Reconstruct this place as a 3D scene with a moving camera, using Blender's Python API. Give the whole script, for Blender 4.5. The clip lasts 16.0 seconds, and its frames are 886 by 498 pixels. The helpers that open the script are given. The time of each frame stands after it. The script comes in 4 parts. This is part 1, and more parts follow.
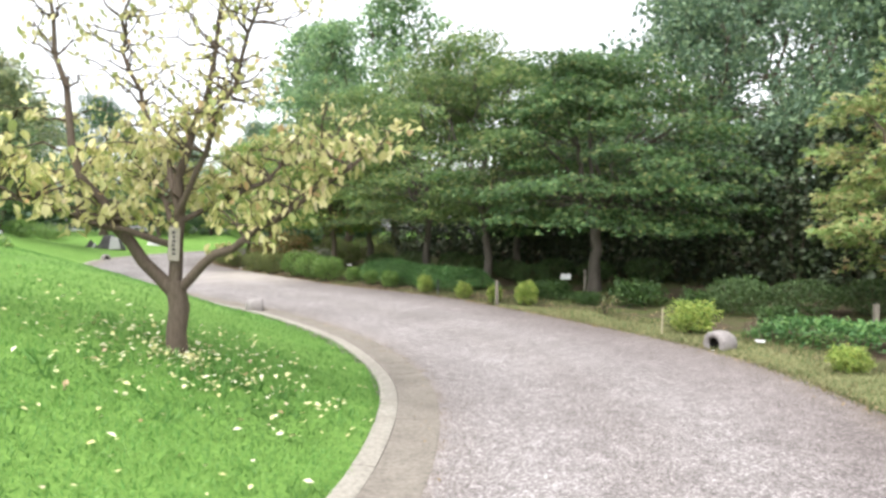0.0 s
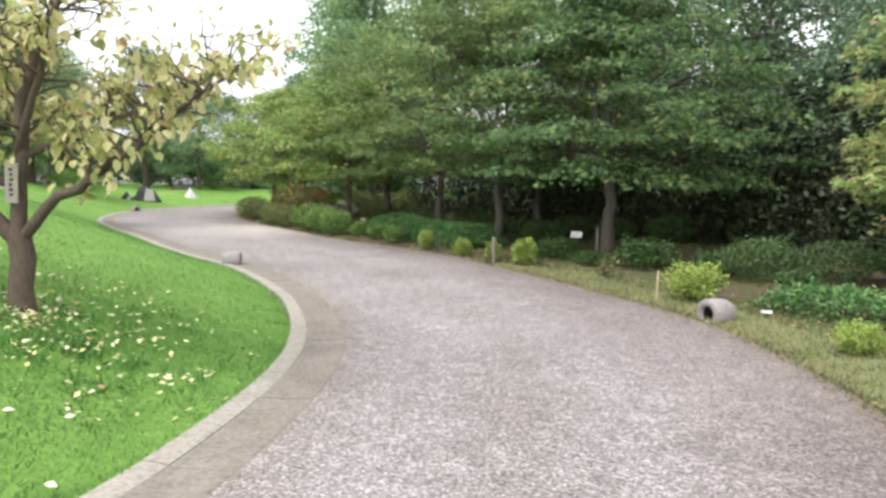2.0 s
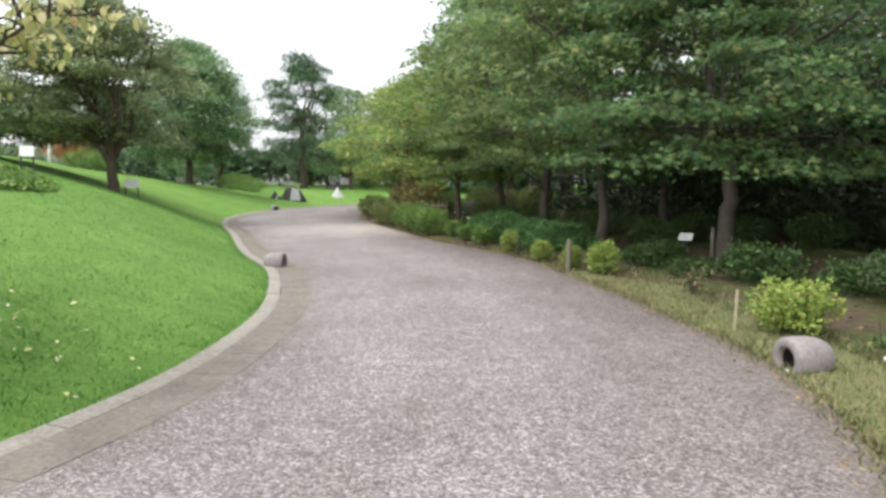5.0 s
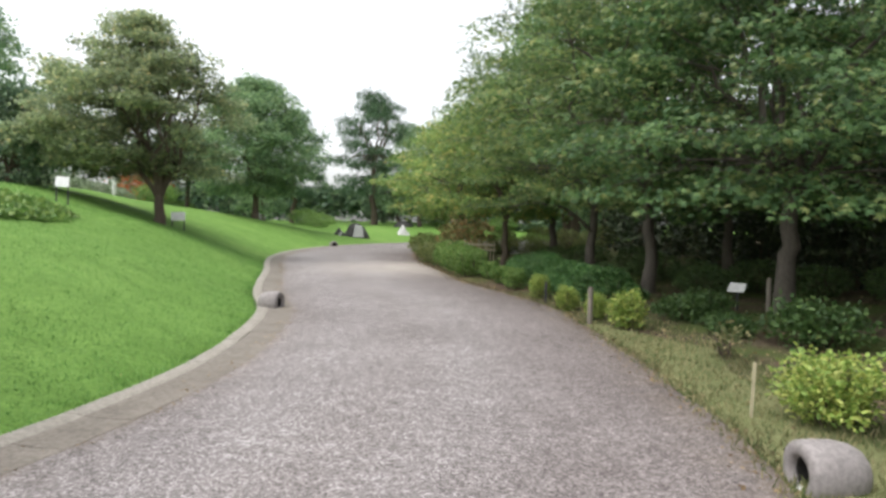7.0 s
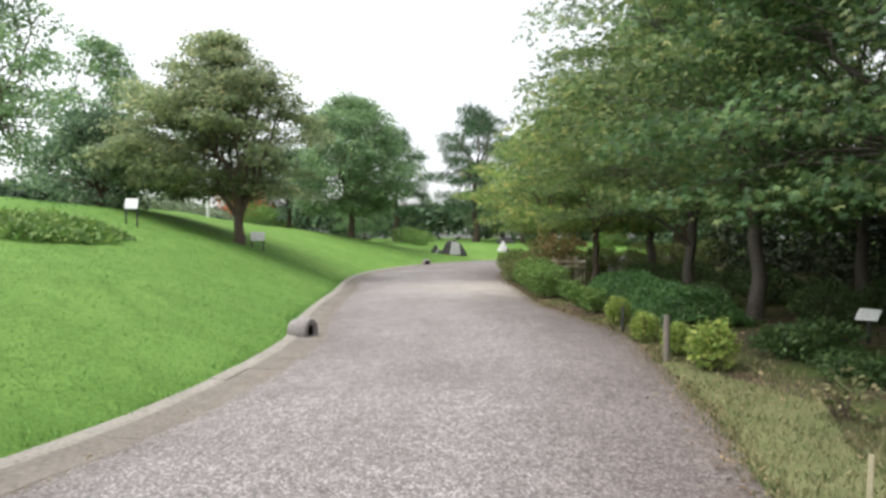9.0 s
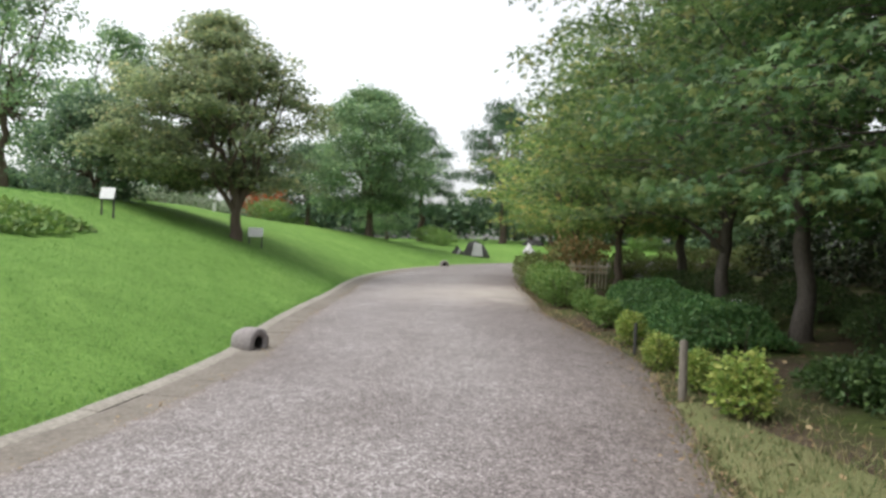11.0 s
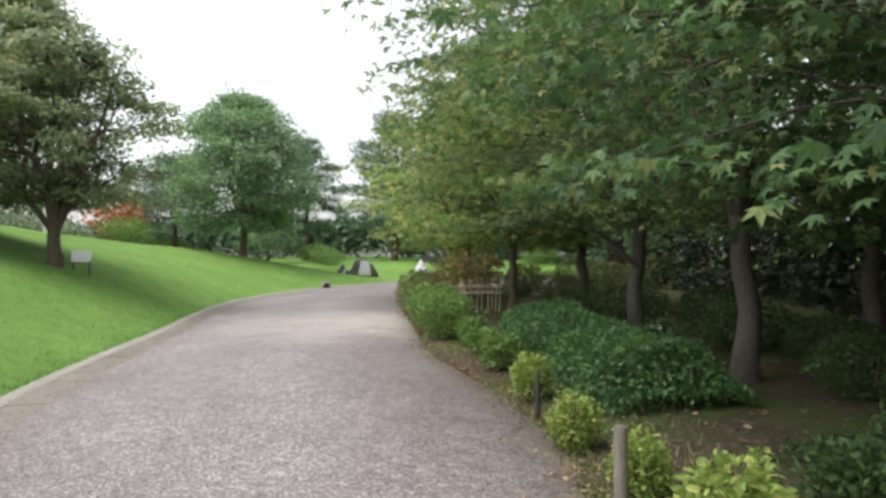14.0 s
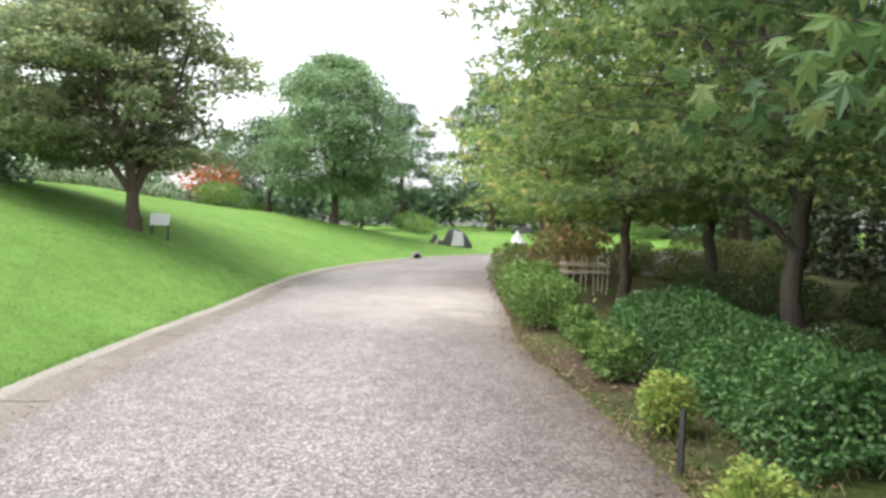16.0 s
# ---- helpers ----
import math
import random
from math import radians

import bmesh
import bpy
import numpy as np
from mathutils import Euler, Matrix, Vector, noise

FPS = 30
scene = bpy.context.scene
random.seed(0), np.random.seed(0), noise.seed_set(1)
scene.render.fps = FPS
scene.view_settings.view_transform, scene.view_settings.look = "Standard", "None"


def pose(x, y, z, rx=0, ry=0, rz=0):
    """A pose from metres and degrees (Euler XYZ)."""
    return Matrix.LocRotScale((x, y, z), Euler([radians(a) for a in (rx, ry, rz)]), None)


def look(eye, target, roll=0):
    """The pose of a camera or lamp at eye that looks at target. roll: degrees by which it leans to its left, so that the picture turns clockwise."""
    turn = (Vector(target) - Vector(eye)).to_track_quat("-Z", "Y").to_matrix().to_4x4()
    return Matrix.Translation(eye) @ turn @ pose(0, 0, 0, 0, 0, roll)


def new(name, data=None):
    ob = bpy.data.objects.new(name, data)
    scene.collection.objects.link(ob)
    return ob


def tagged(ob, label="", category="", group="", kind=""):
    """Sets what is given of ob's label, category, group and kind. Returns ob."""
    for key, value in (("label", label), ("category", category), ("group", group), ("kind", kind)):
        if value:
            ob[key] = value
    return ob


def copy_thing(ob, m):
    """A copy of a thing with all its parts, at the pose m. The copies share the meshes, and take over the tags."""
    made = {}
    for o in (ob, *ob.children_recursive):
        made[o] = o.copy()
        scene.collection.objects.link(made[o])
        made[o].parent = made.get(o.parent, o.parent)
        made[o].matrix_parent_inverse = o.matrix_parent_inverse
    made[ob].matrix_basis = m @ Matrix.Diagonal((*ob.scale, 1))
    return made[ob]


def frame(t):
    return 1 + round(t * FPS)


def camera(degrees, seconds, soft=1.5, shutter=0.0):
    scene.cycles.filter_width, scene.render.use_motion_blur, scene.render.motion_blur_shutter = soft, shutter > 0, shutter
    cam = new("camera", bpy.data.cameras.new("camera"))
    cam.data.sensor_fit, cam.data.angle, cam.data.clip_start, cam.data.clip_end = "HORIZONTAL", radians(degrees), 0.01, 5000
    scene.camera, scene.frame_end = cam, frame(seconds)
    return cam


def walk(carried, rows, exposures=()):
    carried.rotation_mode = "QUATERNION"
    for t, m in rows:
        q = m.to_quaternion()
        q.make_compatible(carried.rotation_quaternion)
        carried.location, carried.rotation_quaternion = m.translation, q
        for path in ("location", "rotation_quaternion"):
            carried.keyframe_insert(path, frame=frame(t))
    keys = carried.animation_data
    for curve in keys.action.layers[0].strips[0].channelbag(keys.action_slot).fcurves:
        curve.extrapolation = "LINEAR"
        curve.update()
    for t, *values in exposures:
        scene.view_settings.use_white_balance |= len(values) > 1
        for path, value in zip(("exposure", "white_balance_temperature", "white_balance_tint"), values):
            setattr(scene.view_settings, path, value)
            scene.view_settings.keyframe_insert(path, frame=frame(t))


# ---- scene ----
cam = camera(65.1, 16.0, soft=2.9)
PATH = [
    (0, (-0.022, -0.064, 1.507), (-0.019, 1.936, 1.48), 0.0),
    (0.5, (0.255, 0.239, 1.486), (0.212, 2.239, 1.455), -0.5),
    (1, (0.604, 0.53, 1.466), (0.508, 2.528, 1.443), 1.6),
    (1.5, (0.89, 0.845, 1.444), (0.719, 2.833, 1.308), 0.5),
    (2, (1.204, 1.105, 1.407), (1.042, 3.092, 1.258), 0.7),
    (2.5, (1.487, 1.396, 1.386), (1.109, 3.353, 1.214), 1.5),
    (3, (1.758, 1.728, 1.381), (1.338, 3.679, 1.243), 0.4),
    (3.5, (2.0, 2.037, 1.387), (1.395, 3.935, 1.209), 2.5),
    (3.7, (2.07, 2.205, 1.367), (1.495, 4.114, 1.2), 2.1),
    (5.8, (3.139, 3.991, 1.346), (2.39, 5.841, 1.221), -2.1),
    (6, (3.186, 4.131, 1.381), (2.444, 5.986, 1.291), -3.6),
    (6.5, (3.369, 4.505, 1.403), (2.452, 6.282, 1.376), -0.8),
    (7, (3.43, 4.935, 1.343), (2.542, 6.726, 1.297), 1.4),
    (7.5, (3.537, 5.341, 1.351), (2.694, 7.155, 1.35), 1.9),
    (8, (3.555, 5.788, 1.357), (2.63, 7.561, 1.382), 1.0),
    (8.5, (3.533, 6.264, 1.358), (2.58, 8.022, 1.408), 1.7),
    (9, (3.513, 6.727, 1.367), (2.336, 8.344, 1.363), 0.5),
    (9.2, (3.459, 6.887, 1.371), (2.243, 8.476, 1.368), -0.8),
    (11.3, (3.024, 8.68, 1.367), (1.771, 10.238, 1.364), 2.1),
    (11.5, (2.95, 8.834, 1.4), (1.788, 10.462, 1.41), 0.4),
    (12, (2.822, 9.243, 1.414), (1.664, 10.873, 1.452), 1.7),
    (12.5, (2.615, 9.63, 1.424), (1.539, 11.316, 1.469), -0.7),
    (13, (2.467, 10.055, 1.433), (1.393, 11.742, 1.451), 1.0),
    (13.5, (2.232, 10.437, 1.429), (1.145, 12.116, 1.473), -0.2),
    (14, (2.084, 10.748, 1.443), (1.064, 12.468, 1.492), 0.1),
    (14.5, (1.901, 11.096, 1.452), (0.965, 12.863, 1.488), 0.2),
    (15, (1.672, 11.468, 1.457), (0.775, 13.256, 1.478), -1.5),
    (15.5, (1.479, 11.828, 1.478), (0.312, 13.452, 1.491), 3.0),
    (16, (1.191, 12.174, 1.499), (-0.056, 13.737, 1.457), 1.6),
]
EXPOSURE = [(0, 1.28), (1.5, 1.15), (3.5, 1.0), (7, 0.72), (9, 0.78), (11.5, 0.55), (12.5, 0.58), (13.5, 0.72), (14.5, 0.78), (15.0, 0.96), (15.5, 1.18), (16, 1.22)]
walk(cam, [(t, look(eye, target, roll)) for t, eye, target, roll in PATH], EXPOSURE)

# ---- world and light ----
SUN_EL, SUN_AZ = 64.0, 215.0
world = bpy.data.worlds.new("overcast_sky")
scene.world = world
world.use_nodes = True
wn, wl = world.node_tree.nodes, world.node_tree.links
wn.clear()
sky = wn.new("ShaderNodeTexSky")
sky.sky_type, sky.sun_disc = "NISHITA", False
sky.sun_elevation, sky.sun_rotation = radians(SUN_EL), radians(SUN_AZ)
sky.air_density, sky.dust_density = 1.0, 3.0
sat = wn.new("ShaderNodeHueSaturation")
sat.inputs["Saturation"].default_value, sat.inputs["Value"].default_value = 0.18, 1.27
bg = wn.new("ShaderNodeBackground")
# an overcast sky is brighter overhead than at the horizon
sky_co, sky_xyz, sky_lift = wn.new("ShaderNodeTexCoord"), wn.new("ShaderNodeSeparateXYZ"), wn.new("ShaderNodeMapRange")
sky_lift.inputs["To Min"].default_value, sky_lift.inputs["To Max"].default_value = 0.145, 0.20
wl.new(sky_co.outputs["Generated"], sky_xyz.inputs[0])
wl.new(sky_xyz.outputs["Z"], sky_lift.inputs["Value"])
wl.new(sky_lift.outputs[0], bg.inputs["Strength"])
wout = wn.new("ShaderNodeOutputWorld")
wl.new(sky.outputs[0], sat.inputs["Color"])
wl.new(sat.outputs[0], bg.inputs["Color"])
wl.new(bg.outputs[0], wout.inputs["Surface"])
sun = new("sun", bpy.data.lights.new("sun", "SUN"))
sun.data.energy, sun.data.angle, sun.data.color = 0.6, radians(50), (1.0, 0.96, 0.9)
az = radians(SUN_AZ)
sun.matrix_world = look((0, 0, 40), (-math.sin(az) * math.cos(radians(SUN_EL)), -math.cos(az) * math.cos(radians(SUN_EL)), 40 - math.sin(radians(SUN_EL))))


# ---- materials ----
def base_mat(name, rough=0.8, spec=0.3):
    m = bpy.data.materials.new(name)
    m.use_nodes = True
    nt = m.node_tree
    b = nt.nodes["Principled BSDF"]
    b.inputs["Roughness"].default_value = rough
    b.inputs["Specular IOR Level"].default_value = spec
    return m, nt, b


def node(nt, kind, **values):
    n = nt.nodes.new(kind)
    for k, v in values.items():
        n.inputs[k.replace("_", " ")].default_value = v
    return n


def ramp(nt, fac, stops):
    r = nt.nodes.new("ShaderNodeValToRGB")
    e = r.color_ramp.elements
    while len(e) < len(stops):
        e.new(0.5)
    for el, (p, c) in zip(e, stops):
        el.position, el.color = p, (*c, 1)
    nt.links.new(fac, r.inputs[0])
    return r.outputs[0]


def mix(nt, fac, a, b, mode="MIX"):
    n = nt.nodes.new("ShaderNodeMix")
    n.data_type, n.blend_type = "RGBA", mode
    for src, i in ((fac, 0), (a, 6), (b, 7)):
        if isinstance(src, (int, float)):
            n.inputs[i].default_value = src
        elif isinstance(src, tuple):
            n.inputs[i].default_value = (*src, 1)
        else:
            nt.links.new(src, n.inputs[i])
    return n.outputs[2]


def coords(nt, scale=(1, 1, 1), kind="Object"):
    tc = nt.nodes.new("ShaderNodeTexCoord")
    mp = nt.nodes.new("ShaderNodeMapping")
    mp.inputs["Scale"].default_value = scale
    nt.links.new(tc.outputs[kind], mp.inputs["Vector"])
    return mp.outputs[0]


def noise_out(nt, vec, scale, detail=4.0, rough=0.6):
    n = node(nt, "ShaderNodeTexNoise", Scale=scale, Detail=detail, Roughness=rough)
    nt.links.new(vec, n.inputs["Vector"])
    return n.outputs["Fac"]


def bump(nt, b, height, strength, dist):
    n = node(nt, "ShaderNodeBump", Strength=strength, Distance=dist)
    nt.links.new(height, n.inputs["Height"])
    nt.links.new(n.outputs[0], b.inputs["Normal"])


def foliage(name, stops, translucent=0.35, rough=0.5, var=0.25):
    """Leaves: each leaf takes its own tint, each plant its own value."""
    m, nt, b = base_mat(name, rough, 0.35)
    g = nt.nodes.new("ShaderNodeNewGeometry")
    col = ramp(nt, g.outputs["Random Per Island"], stops)
    big = noise_out(nt, coords(nt), 0.9, 2.0)
    hs = node(nt, "ShaderNodeHueSaturation", Saturation=1.0)
    mr = node(nt, "ShaderNodeMapRange", To_Min=1 - var, To_Max=1 + var)
    mr.inputs["From Min"].default_value, mr.inputs["From Max"].default_value = 0.3, 0.7
    nt.links.new(big, mr.inputs["Value"])
    nt.links.new(mr.outputs[0], hs.inputs["Value"])
    nt.links.new(col, hs.inputs["Color"])
    nt.links.new(hs.outputs[0], b.inputs["Base Color"])
    tr = nt.nodes.new("ShaderNodeBsdfTranslucent")
    nt.links.new(hs.outputs[0], tr.inputs["Color"])
    ms = nt.nodes.new("ShaderNodeMixShader")
    ms.inputs[0].default_value = translucent
    nt.links.new(b.outputs[0], ms.inputs[1])
    nt.links.new(tr.outputs[0], ms.inputs[2])
    nt.links.new(ms.outputs[0], nt.nodes["Material Output"].inputs["Surface"])
    return m


def simple(name, c1, c2, scale, rough=0.8, spec=0.3, strength=0.3, dist=0.01, stretch=(1, 1, 1), fine=8.0):
    m, nt, b = base_mat(name, rough, spec)
    v = coords(nt, stretch)
    n1, n2 = noise_out(nt, v, scale), noise_out(nt, v, scale * fine, 5.0)
    col = mix(nt, n1, c1, c2)
    dark = ramp(nt, n2, [(0.25, (0.6, 0.6, 0.6)), (0.7, (1.15, 1.15, 1.15))])
    nt.links.new(mix(nt, 1.0, col, dark, "MULTIPLY"), b.inputs["Base Color"])
    bump(nt, b, n2, strength, dist)
    return m


def road_mat():
    """Chip-sealed asphalt: small mixed stones, worn bands along the road, brown dirt towards both edges; tree shade and
    one lit patch painted in.
    """
    m, nt, b = base_mat("worn_chip_asphalt", 0.8, 0.3)
    v = coords(nt)
    warp = node(nt, "ShaderNodeTexNoise", Scale=30.0, Detail=2.0)
    nt.links.new(v, warp.inputs["Vector"])
    vv = mix(nt, 0.03, v, warp.outputs["Color"])
    vo = node(nt, "ShaderNodeTexVoronoi", Scale=82.0)
    nt.links.new(vv, vo.inputs["Vector"])
    sep = nt.nodes.new("ShaderNodeSeparateColor")
    nt.links.new(vo.outputs["Color"], sep.inputs[0])
    chips = ramp(nt, sep.outputs[0], [(0.0, (0.100, 0.089, 0.089)), (0.35, (0.172, 0.158, 0.156)), (0.7, (0.250, 0.234, 0.231)), (1.0, (0.44, 0.42, 0.415))])
    patches = ramp(nt, noise_out(nt, v, 0.35, 6.0, 0.65), [(0.30, (0.74, 0.71, 0.70)), (0.68, (1.13, 1.12, 1.12))])
    grit = ramp(nt, noise_out(nt, v, 7.0, 6.0, 0.7), [(0.3, (0.74, 0.72, 0.71)), (0.7, (1.15, 1.15, 1.15))])
    col = mix(nt, 1.0, mix(nt, 1.0, chips, patches, "MULTIPLY"), grit, "MULTIPLY")
    # across the road, 0 at the gutter and 1 at the planted edge
    at_u = nt.nodes.new("ShaderNodeAttribute")
    at_u.attribute_name = "across"
    # wear bands, with the maples' shade painted in as darker tone past 0.55
    worn = ramp(nt, at_u.outputs["Fac"], [(0.0, (0.92, 0.91, 0.90)), (0.22, (1.03, 1.03, 1.03)), (0.38, (0.95, 0.94, 0.93)), (0.55, (1.04, 1.04, 1.04)), (0.78, (0.86, 0.83, 0.82)), (1.0, (0.70, 0.66, 0.64))])
    col = mix(nt, 1.0, col, worn, "MULTIPLY")
    edge = ramp(nt, at_u.outputs["Fac"], [(0.0, (0.6, 0.6, 0.6)), (0.03, (0.12, 0.12, 0.12)), (0.12, (0, 0, 0)), (0.86, (0, 0, 0)), (0.95, (0.3, 0.3, 0.3)), (1.0, (0.9, 0.9, 0.9))])
    blotch = ramp(nt, noise_out(nt, v, 3.2, 5.0, 0.7), [(0.36, (0, 0, 0)), (0.6, (1, 1, 1))])
    dirt = ramp(nt, noise_out(nt, v, 26.0, 5.0, 0.7), [(0.3, (0.10, 0.075, 0.055)), (0.7, (0.23, 0.185, 0.14))])
    col = mix(nt, mix(nt, 1.0, edge, blotch, "MULTIPLY"), col, dirt)
    # painted light: a paler patch where the canopy opens at the bend
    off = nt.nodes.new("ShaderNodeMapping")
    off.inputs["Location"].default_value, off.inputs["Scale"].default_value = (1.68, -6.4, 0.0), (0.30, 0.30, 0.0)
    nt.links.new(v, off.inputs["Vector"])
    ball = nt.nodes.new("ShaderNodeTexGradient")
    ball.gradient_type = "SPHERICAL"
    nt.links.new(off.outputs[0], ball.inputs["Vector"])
    lit_patch = mix(nt, 1.0, ramp(nt, ball.outputs["Fac"], [(0.0, (0, 0, 0)), (0.7, (0.75, 0.75, 0.75))]), ramp(nt, noise_out(nt, v, 1.3, 6.0, 0.7), [(0.3, (0.25, 0.25, 0.25)), (0.62, (1, 1, 1))]), "MULTIPLY")
    col = mix(nt, lit_patch, col, (0.43, 0.385, 0.345))
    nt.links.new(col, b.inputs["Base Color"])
    bump(nt, b, vo.outputs["Distance"], 0.45, 0.006)
    return m


def lawn_mat():
    m, nt, b = base_mat("mown_grass", 0.9, 0.15)
    v = coords(nt)
    c = ramp(nt, noise_out(nt, v, 0.35, 4.0), [(0.3, (0.128, 0.245, 0.052)), (0.52, (0.155, 0.284, 0.065)), (0.75, (0.192, 0.325, 0.080))])
    f = ramp(nt, noise_out(nt, v, 22.0, 6.0, 0.75), [(0.3, (0.55, 0.6, 0.5)), (0.7, (1.25, 1.2, 1.2))])
    mid = ramp(nt, noise_out(nt, v, 2.6, 5.0, 0.65), [(0.32, (0.80, 0.84, 0.78)), (0.68, (1.12, 1.10, 1.12))])
    nt.links.new(mix(nt, 1.0, mix(nt, 1.0, c, mid, "MULTIPLY"), f, "MULTIPLY"), b.inputs["Base Color"])
    bump(nt, b, noise_out(nt, v, 45.0, 5.0), 0.8, 0.03)
    return m


def soil_mat():
    m, nt, b = base_mat("leaf_litter_soil", 0.95, 0.1)
    v = coords(nt)
    base = ramp(nt, noise_out(nt, v, 14.0, 6.0, 0.7), [(0.3, (0.04, 0.03, 0.022)), (0.55, (0.095, 0.072, 0.05)), (0.75, (0.19, 0.15, 0.105))])
    green = ramp(nt, noise_out(nt, v, 18.0, 5.0), [(0.3, (0.04, 0.055, 0.018)), (0.7, (0.095, 0.12, 0.038))])
    mask = ramp(nt, noise_out(nt, v, 0.8, 5.0, 0.65), [(0.42, (0, 0, 0)), (0.58, (1, 1, 1))])
    nt.links.new(mix(nt, mask, base, green), b.inputs["Base Color"])
    bump(nt, b, noise_out(nt, v, 30.0, 6.0), 0.7, 0.03)
    return m


ROAD = road_mat()
LAWN = lawn_mat()
SOIL = soil_mat()
VERGE = simple("dry_verge_grass", (0.215, 0.205, 0.105), (0.095, 0.125, 0.045), 2.6, 0.95, 0.1, 0.7, 0.02, fine=14.0)
CONCRETE = simple("weathered_concrete", (0.36, 0.335, 0.29), (0.22, 0.20, 0.17), 2.2, 0.85, 0.25, 0.3, 0.006, fine=12.0)
GUTTER = simple("dirty_gutter_concrete", (0.27, 0.243, 0.208), (0.125, 0.108, 0.092), 2.6, 0.88, 0.2, 0.35, 0.008, fine=11.0)
STONE = simple("grey_granite", (0.36, 0.33, 0.32), (0.16, 0.14, 0.14), 4.0, 0.8, 0.3, 0.35, 0.008)
DARK_STONE = simple("black_rock", (0.035, 0.035, 0.037), (0.08, 0.075, 0.07), 3.0, 0.7, 0.3, 0.5, 0.03)
PALE_STONE = simple("pale_stone", (0.62, 0.61, 0.60), (0.42, 0.41, 0.42), 3.0, 0.8, 0.3, 0.3, 0.01)
# bore surface of the stone lights, near black throughout
HOLLOW = simple("near_black_inside", (0.03, 0.03, 0.03), (0.05, 0.045, 0.04), 6.0, 0.9, 0.1)
BARK = simple("grey_brown_bark", (0.17, 0.135, 0.105), (0.085, 0.065, 0.05), 7.0, 0.9, 0.15, 0.8, 0.02, (1, 1, 0.25))
BARK_PALE = simple("pale_maple_bark", (0.165, 0.145, 0.125), (0.07, 0.058, 0.048), 6.0, 0.9, 0.15, 0.6, 0.015, (1, 1, 0.3))
BAMBOO = simple("weathered_bamboo", (0.56, 0.49, 0.38), (0.38, 0.31, 0.23), 9.0, 0.65, 0.35, 0.2, 0.004, (1, 1, 0.2))
POST_WOOD = simple("grey_post_wood", (0.27, 0.24, 0.20), (0.16, 0.14, 0.12), 10.0, 0.9, 0.15, 0.5, 0.006, (1, 1, 0.15))
POST_WOOD_PALE = simple("weathered_plate_wood", (0.46, 0.42, 0.36), (0.30, 0.27, 0.23), 14.0, 0.85, 0.2, 0.3, 0.003, (1, 1, 0.2))
PALE_STAKE = simple("pale_stake_wood", (0.46, 0.42, 0.28), (0.34, 0.30, 0.20), 10.0, 0.8, 0.2, 0.2, 0.003, (1, 1, 0.2))
DARK_METAL = simple("dark_painted_metal", (0.03, 0.03, 0.03), (0.05, 0.048, 0.045), 8.0, 0.5, 0.5, 0.1, 0.002)
PLATE = simple("white_sign_face", (0.76, 0.77, 0.75), (0.66, 0.67, 0.65), 6.0, 0.45, 0.4, 0.05, 0.001)
LENS = simple("white_lamp_lens", (0.85, 0.86, 0.88), (0.8, 0.8, 0.82), 6.0, 0.3, 0.5, 0.05, 0.001)
WALL_WHITE = simple("white_render_wall", (0.75, 0.75, 0.73), (0.65, 0.65, 0.64), 1.5, 0.8, 0.2, 0.1, 0.003)
ROOF_GREY = simple("grey_roof_sheet", (0.30, 0.31, 0.33), (0.22, 0.23, 0.25), 2.0, 0.6, 0.3, 0.1, 0.003)

F_MAPLE = foliage("maple_leaves", [(0.0, (0.042, 0.095, 0.036)), (0.4, (0.076, 0.152, 0.052)), (0.85, (0.138, 0.224, 0.074)), (1.0, (0.275, 0.295, 0.109))], 0.42, 0.5, 0.35)
F_MAPLE_MID = foliage("mid_green_maple_leaves", [(0.0, (0.068, 0.123, 0.044)), (0.4, (0.118, 0.195, 0.064)), (0.8, (0.195, 0.277, 0.090)), (1.0, (0.345, 0.345, 0.127))], 0.45, 0.5, 0.35)
F_MAPLE_LIGHT = foliage("light_maple_leaves", [(0.0, (0.110, 0.205, 0.055)), (0.6, (0.205, 0.320, 0.083)), (0.85, (0.36, 0.42, 0.115)), (1.0, (0.56, 0.44, 0.15))], 0.45)
# lifted towards grey-green, so haze is part of this colour
F_FOREST = foliage("dark_forest_leaves", [(0.0, (0.081, 0.138, 0.088)), (0.6, (0.144, 0.225, 0.131)), (1.0, (0.250, 0.338, 0.175))], 0.35)
# near black on purpose: the wood's deep shade is put into this colour
F_WOOD_SHADE = foliage("shade_black_leaves", [(0.0, (0.022, 0.034, 0.018)), (0.6, (0.038, 0.055, 0.026)), (1.0, (0.07, 0.09, 0.04))], 0.1)
# paled and greyed: haze over the far trees is mixed in
F_GREEN = foliage("fresh_green_leaves", [(0.0, (0.140, 0.235, 0.130)), (0.6, (0.225, 0.35, 0.175)), (1.0, (0.36, 0.47, 0.22))], 0.5)
# lightened beyond the leaf's own olive to include veiling glare over the crown
F_OLIVE = foliage("olive_leaves", [(0.0, (0.190, 0.245, 0.145)), (0.6, (0.280, 0.345, 0.185)), (0.92, (0.42, 0.46, 0.23)), (1.0, (0.55, 0.47, 0.25))], 0.55)
F_PINE = foliage("pine_needles", [(0.0, (0.038, 0.090, 0.045)), (1.0, (0.090, 0.158, 0.068))], 0.12, 0.6)
F_YELLOW = foliage("yellowing_dogwood_leaves", [(0.0, (0.25, 0.31, 0.10)), (0.35, (0.47, 0.47, 0.19)), (0.8, (0.70, 0.64, 0.33)), (0.93, (0.74, 0.68, 0.42)), (1.0, (0.52, 0.34, 0.17))], 0.45)
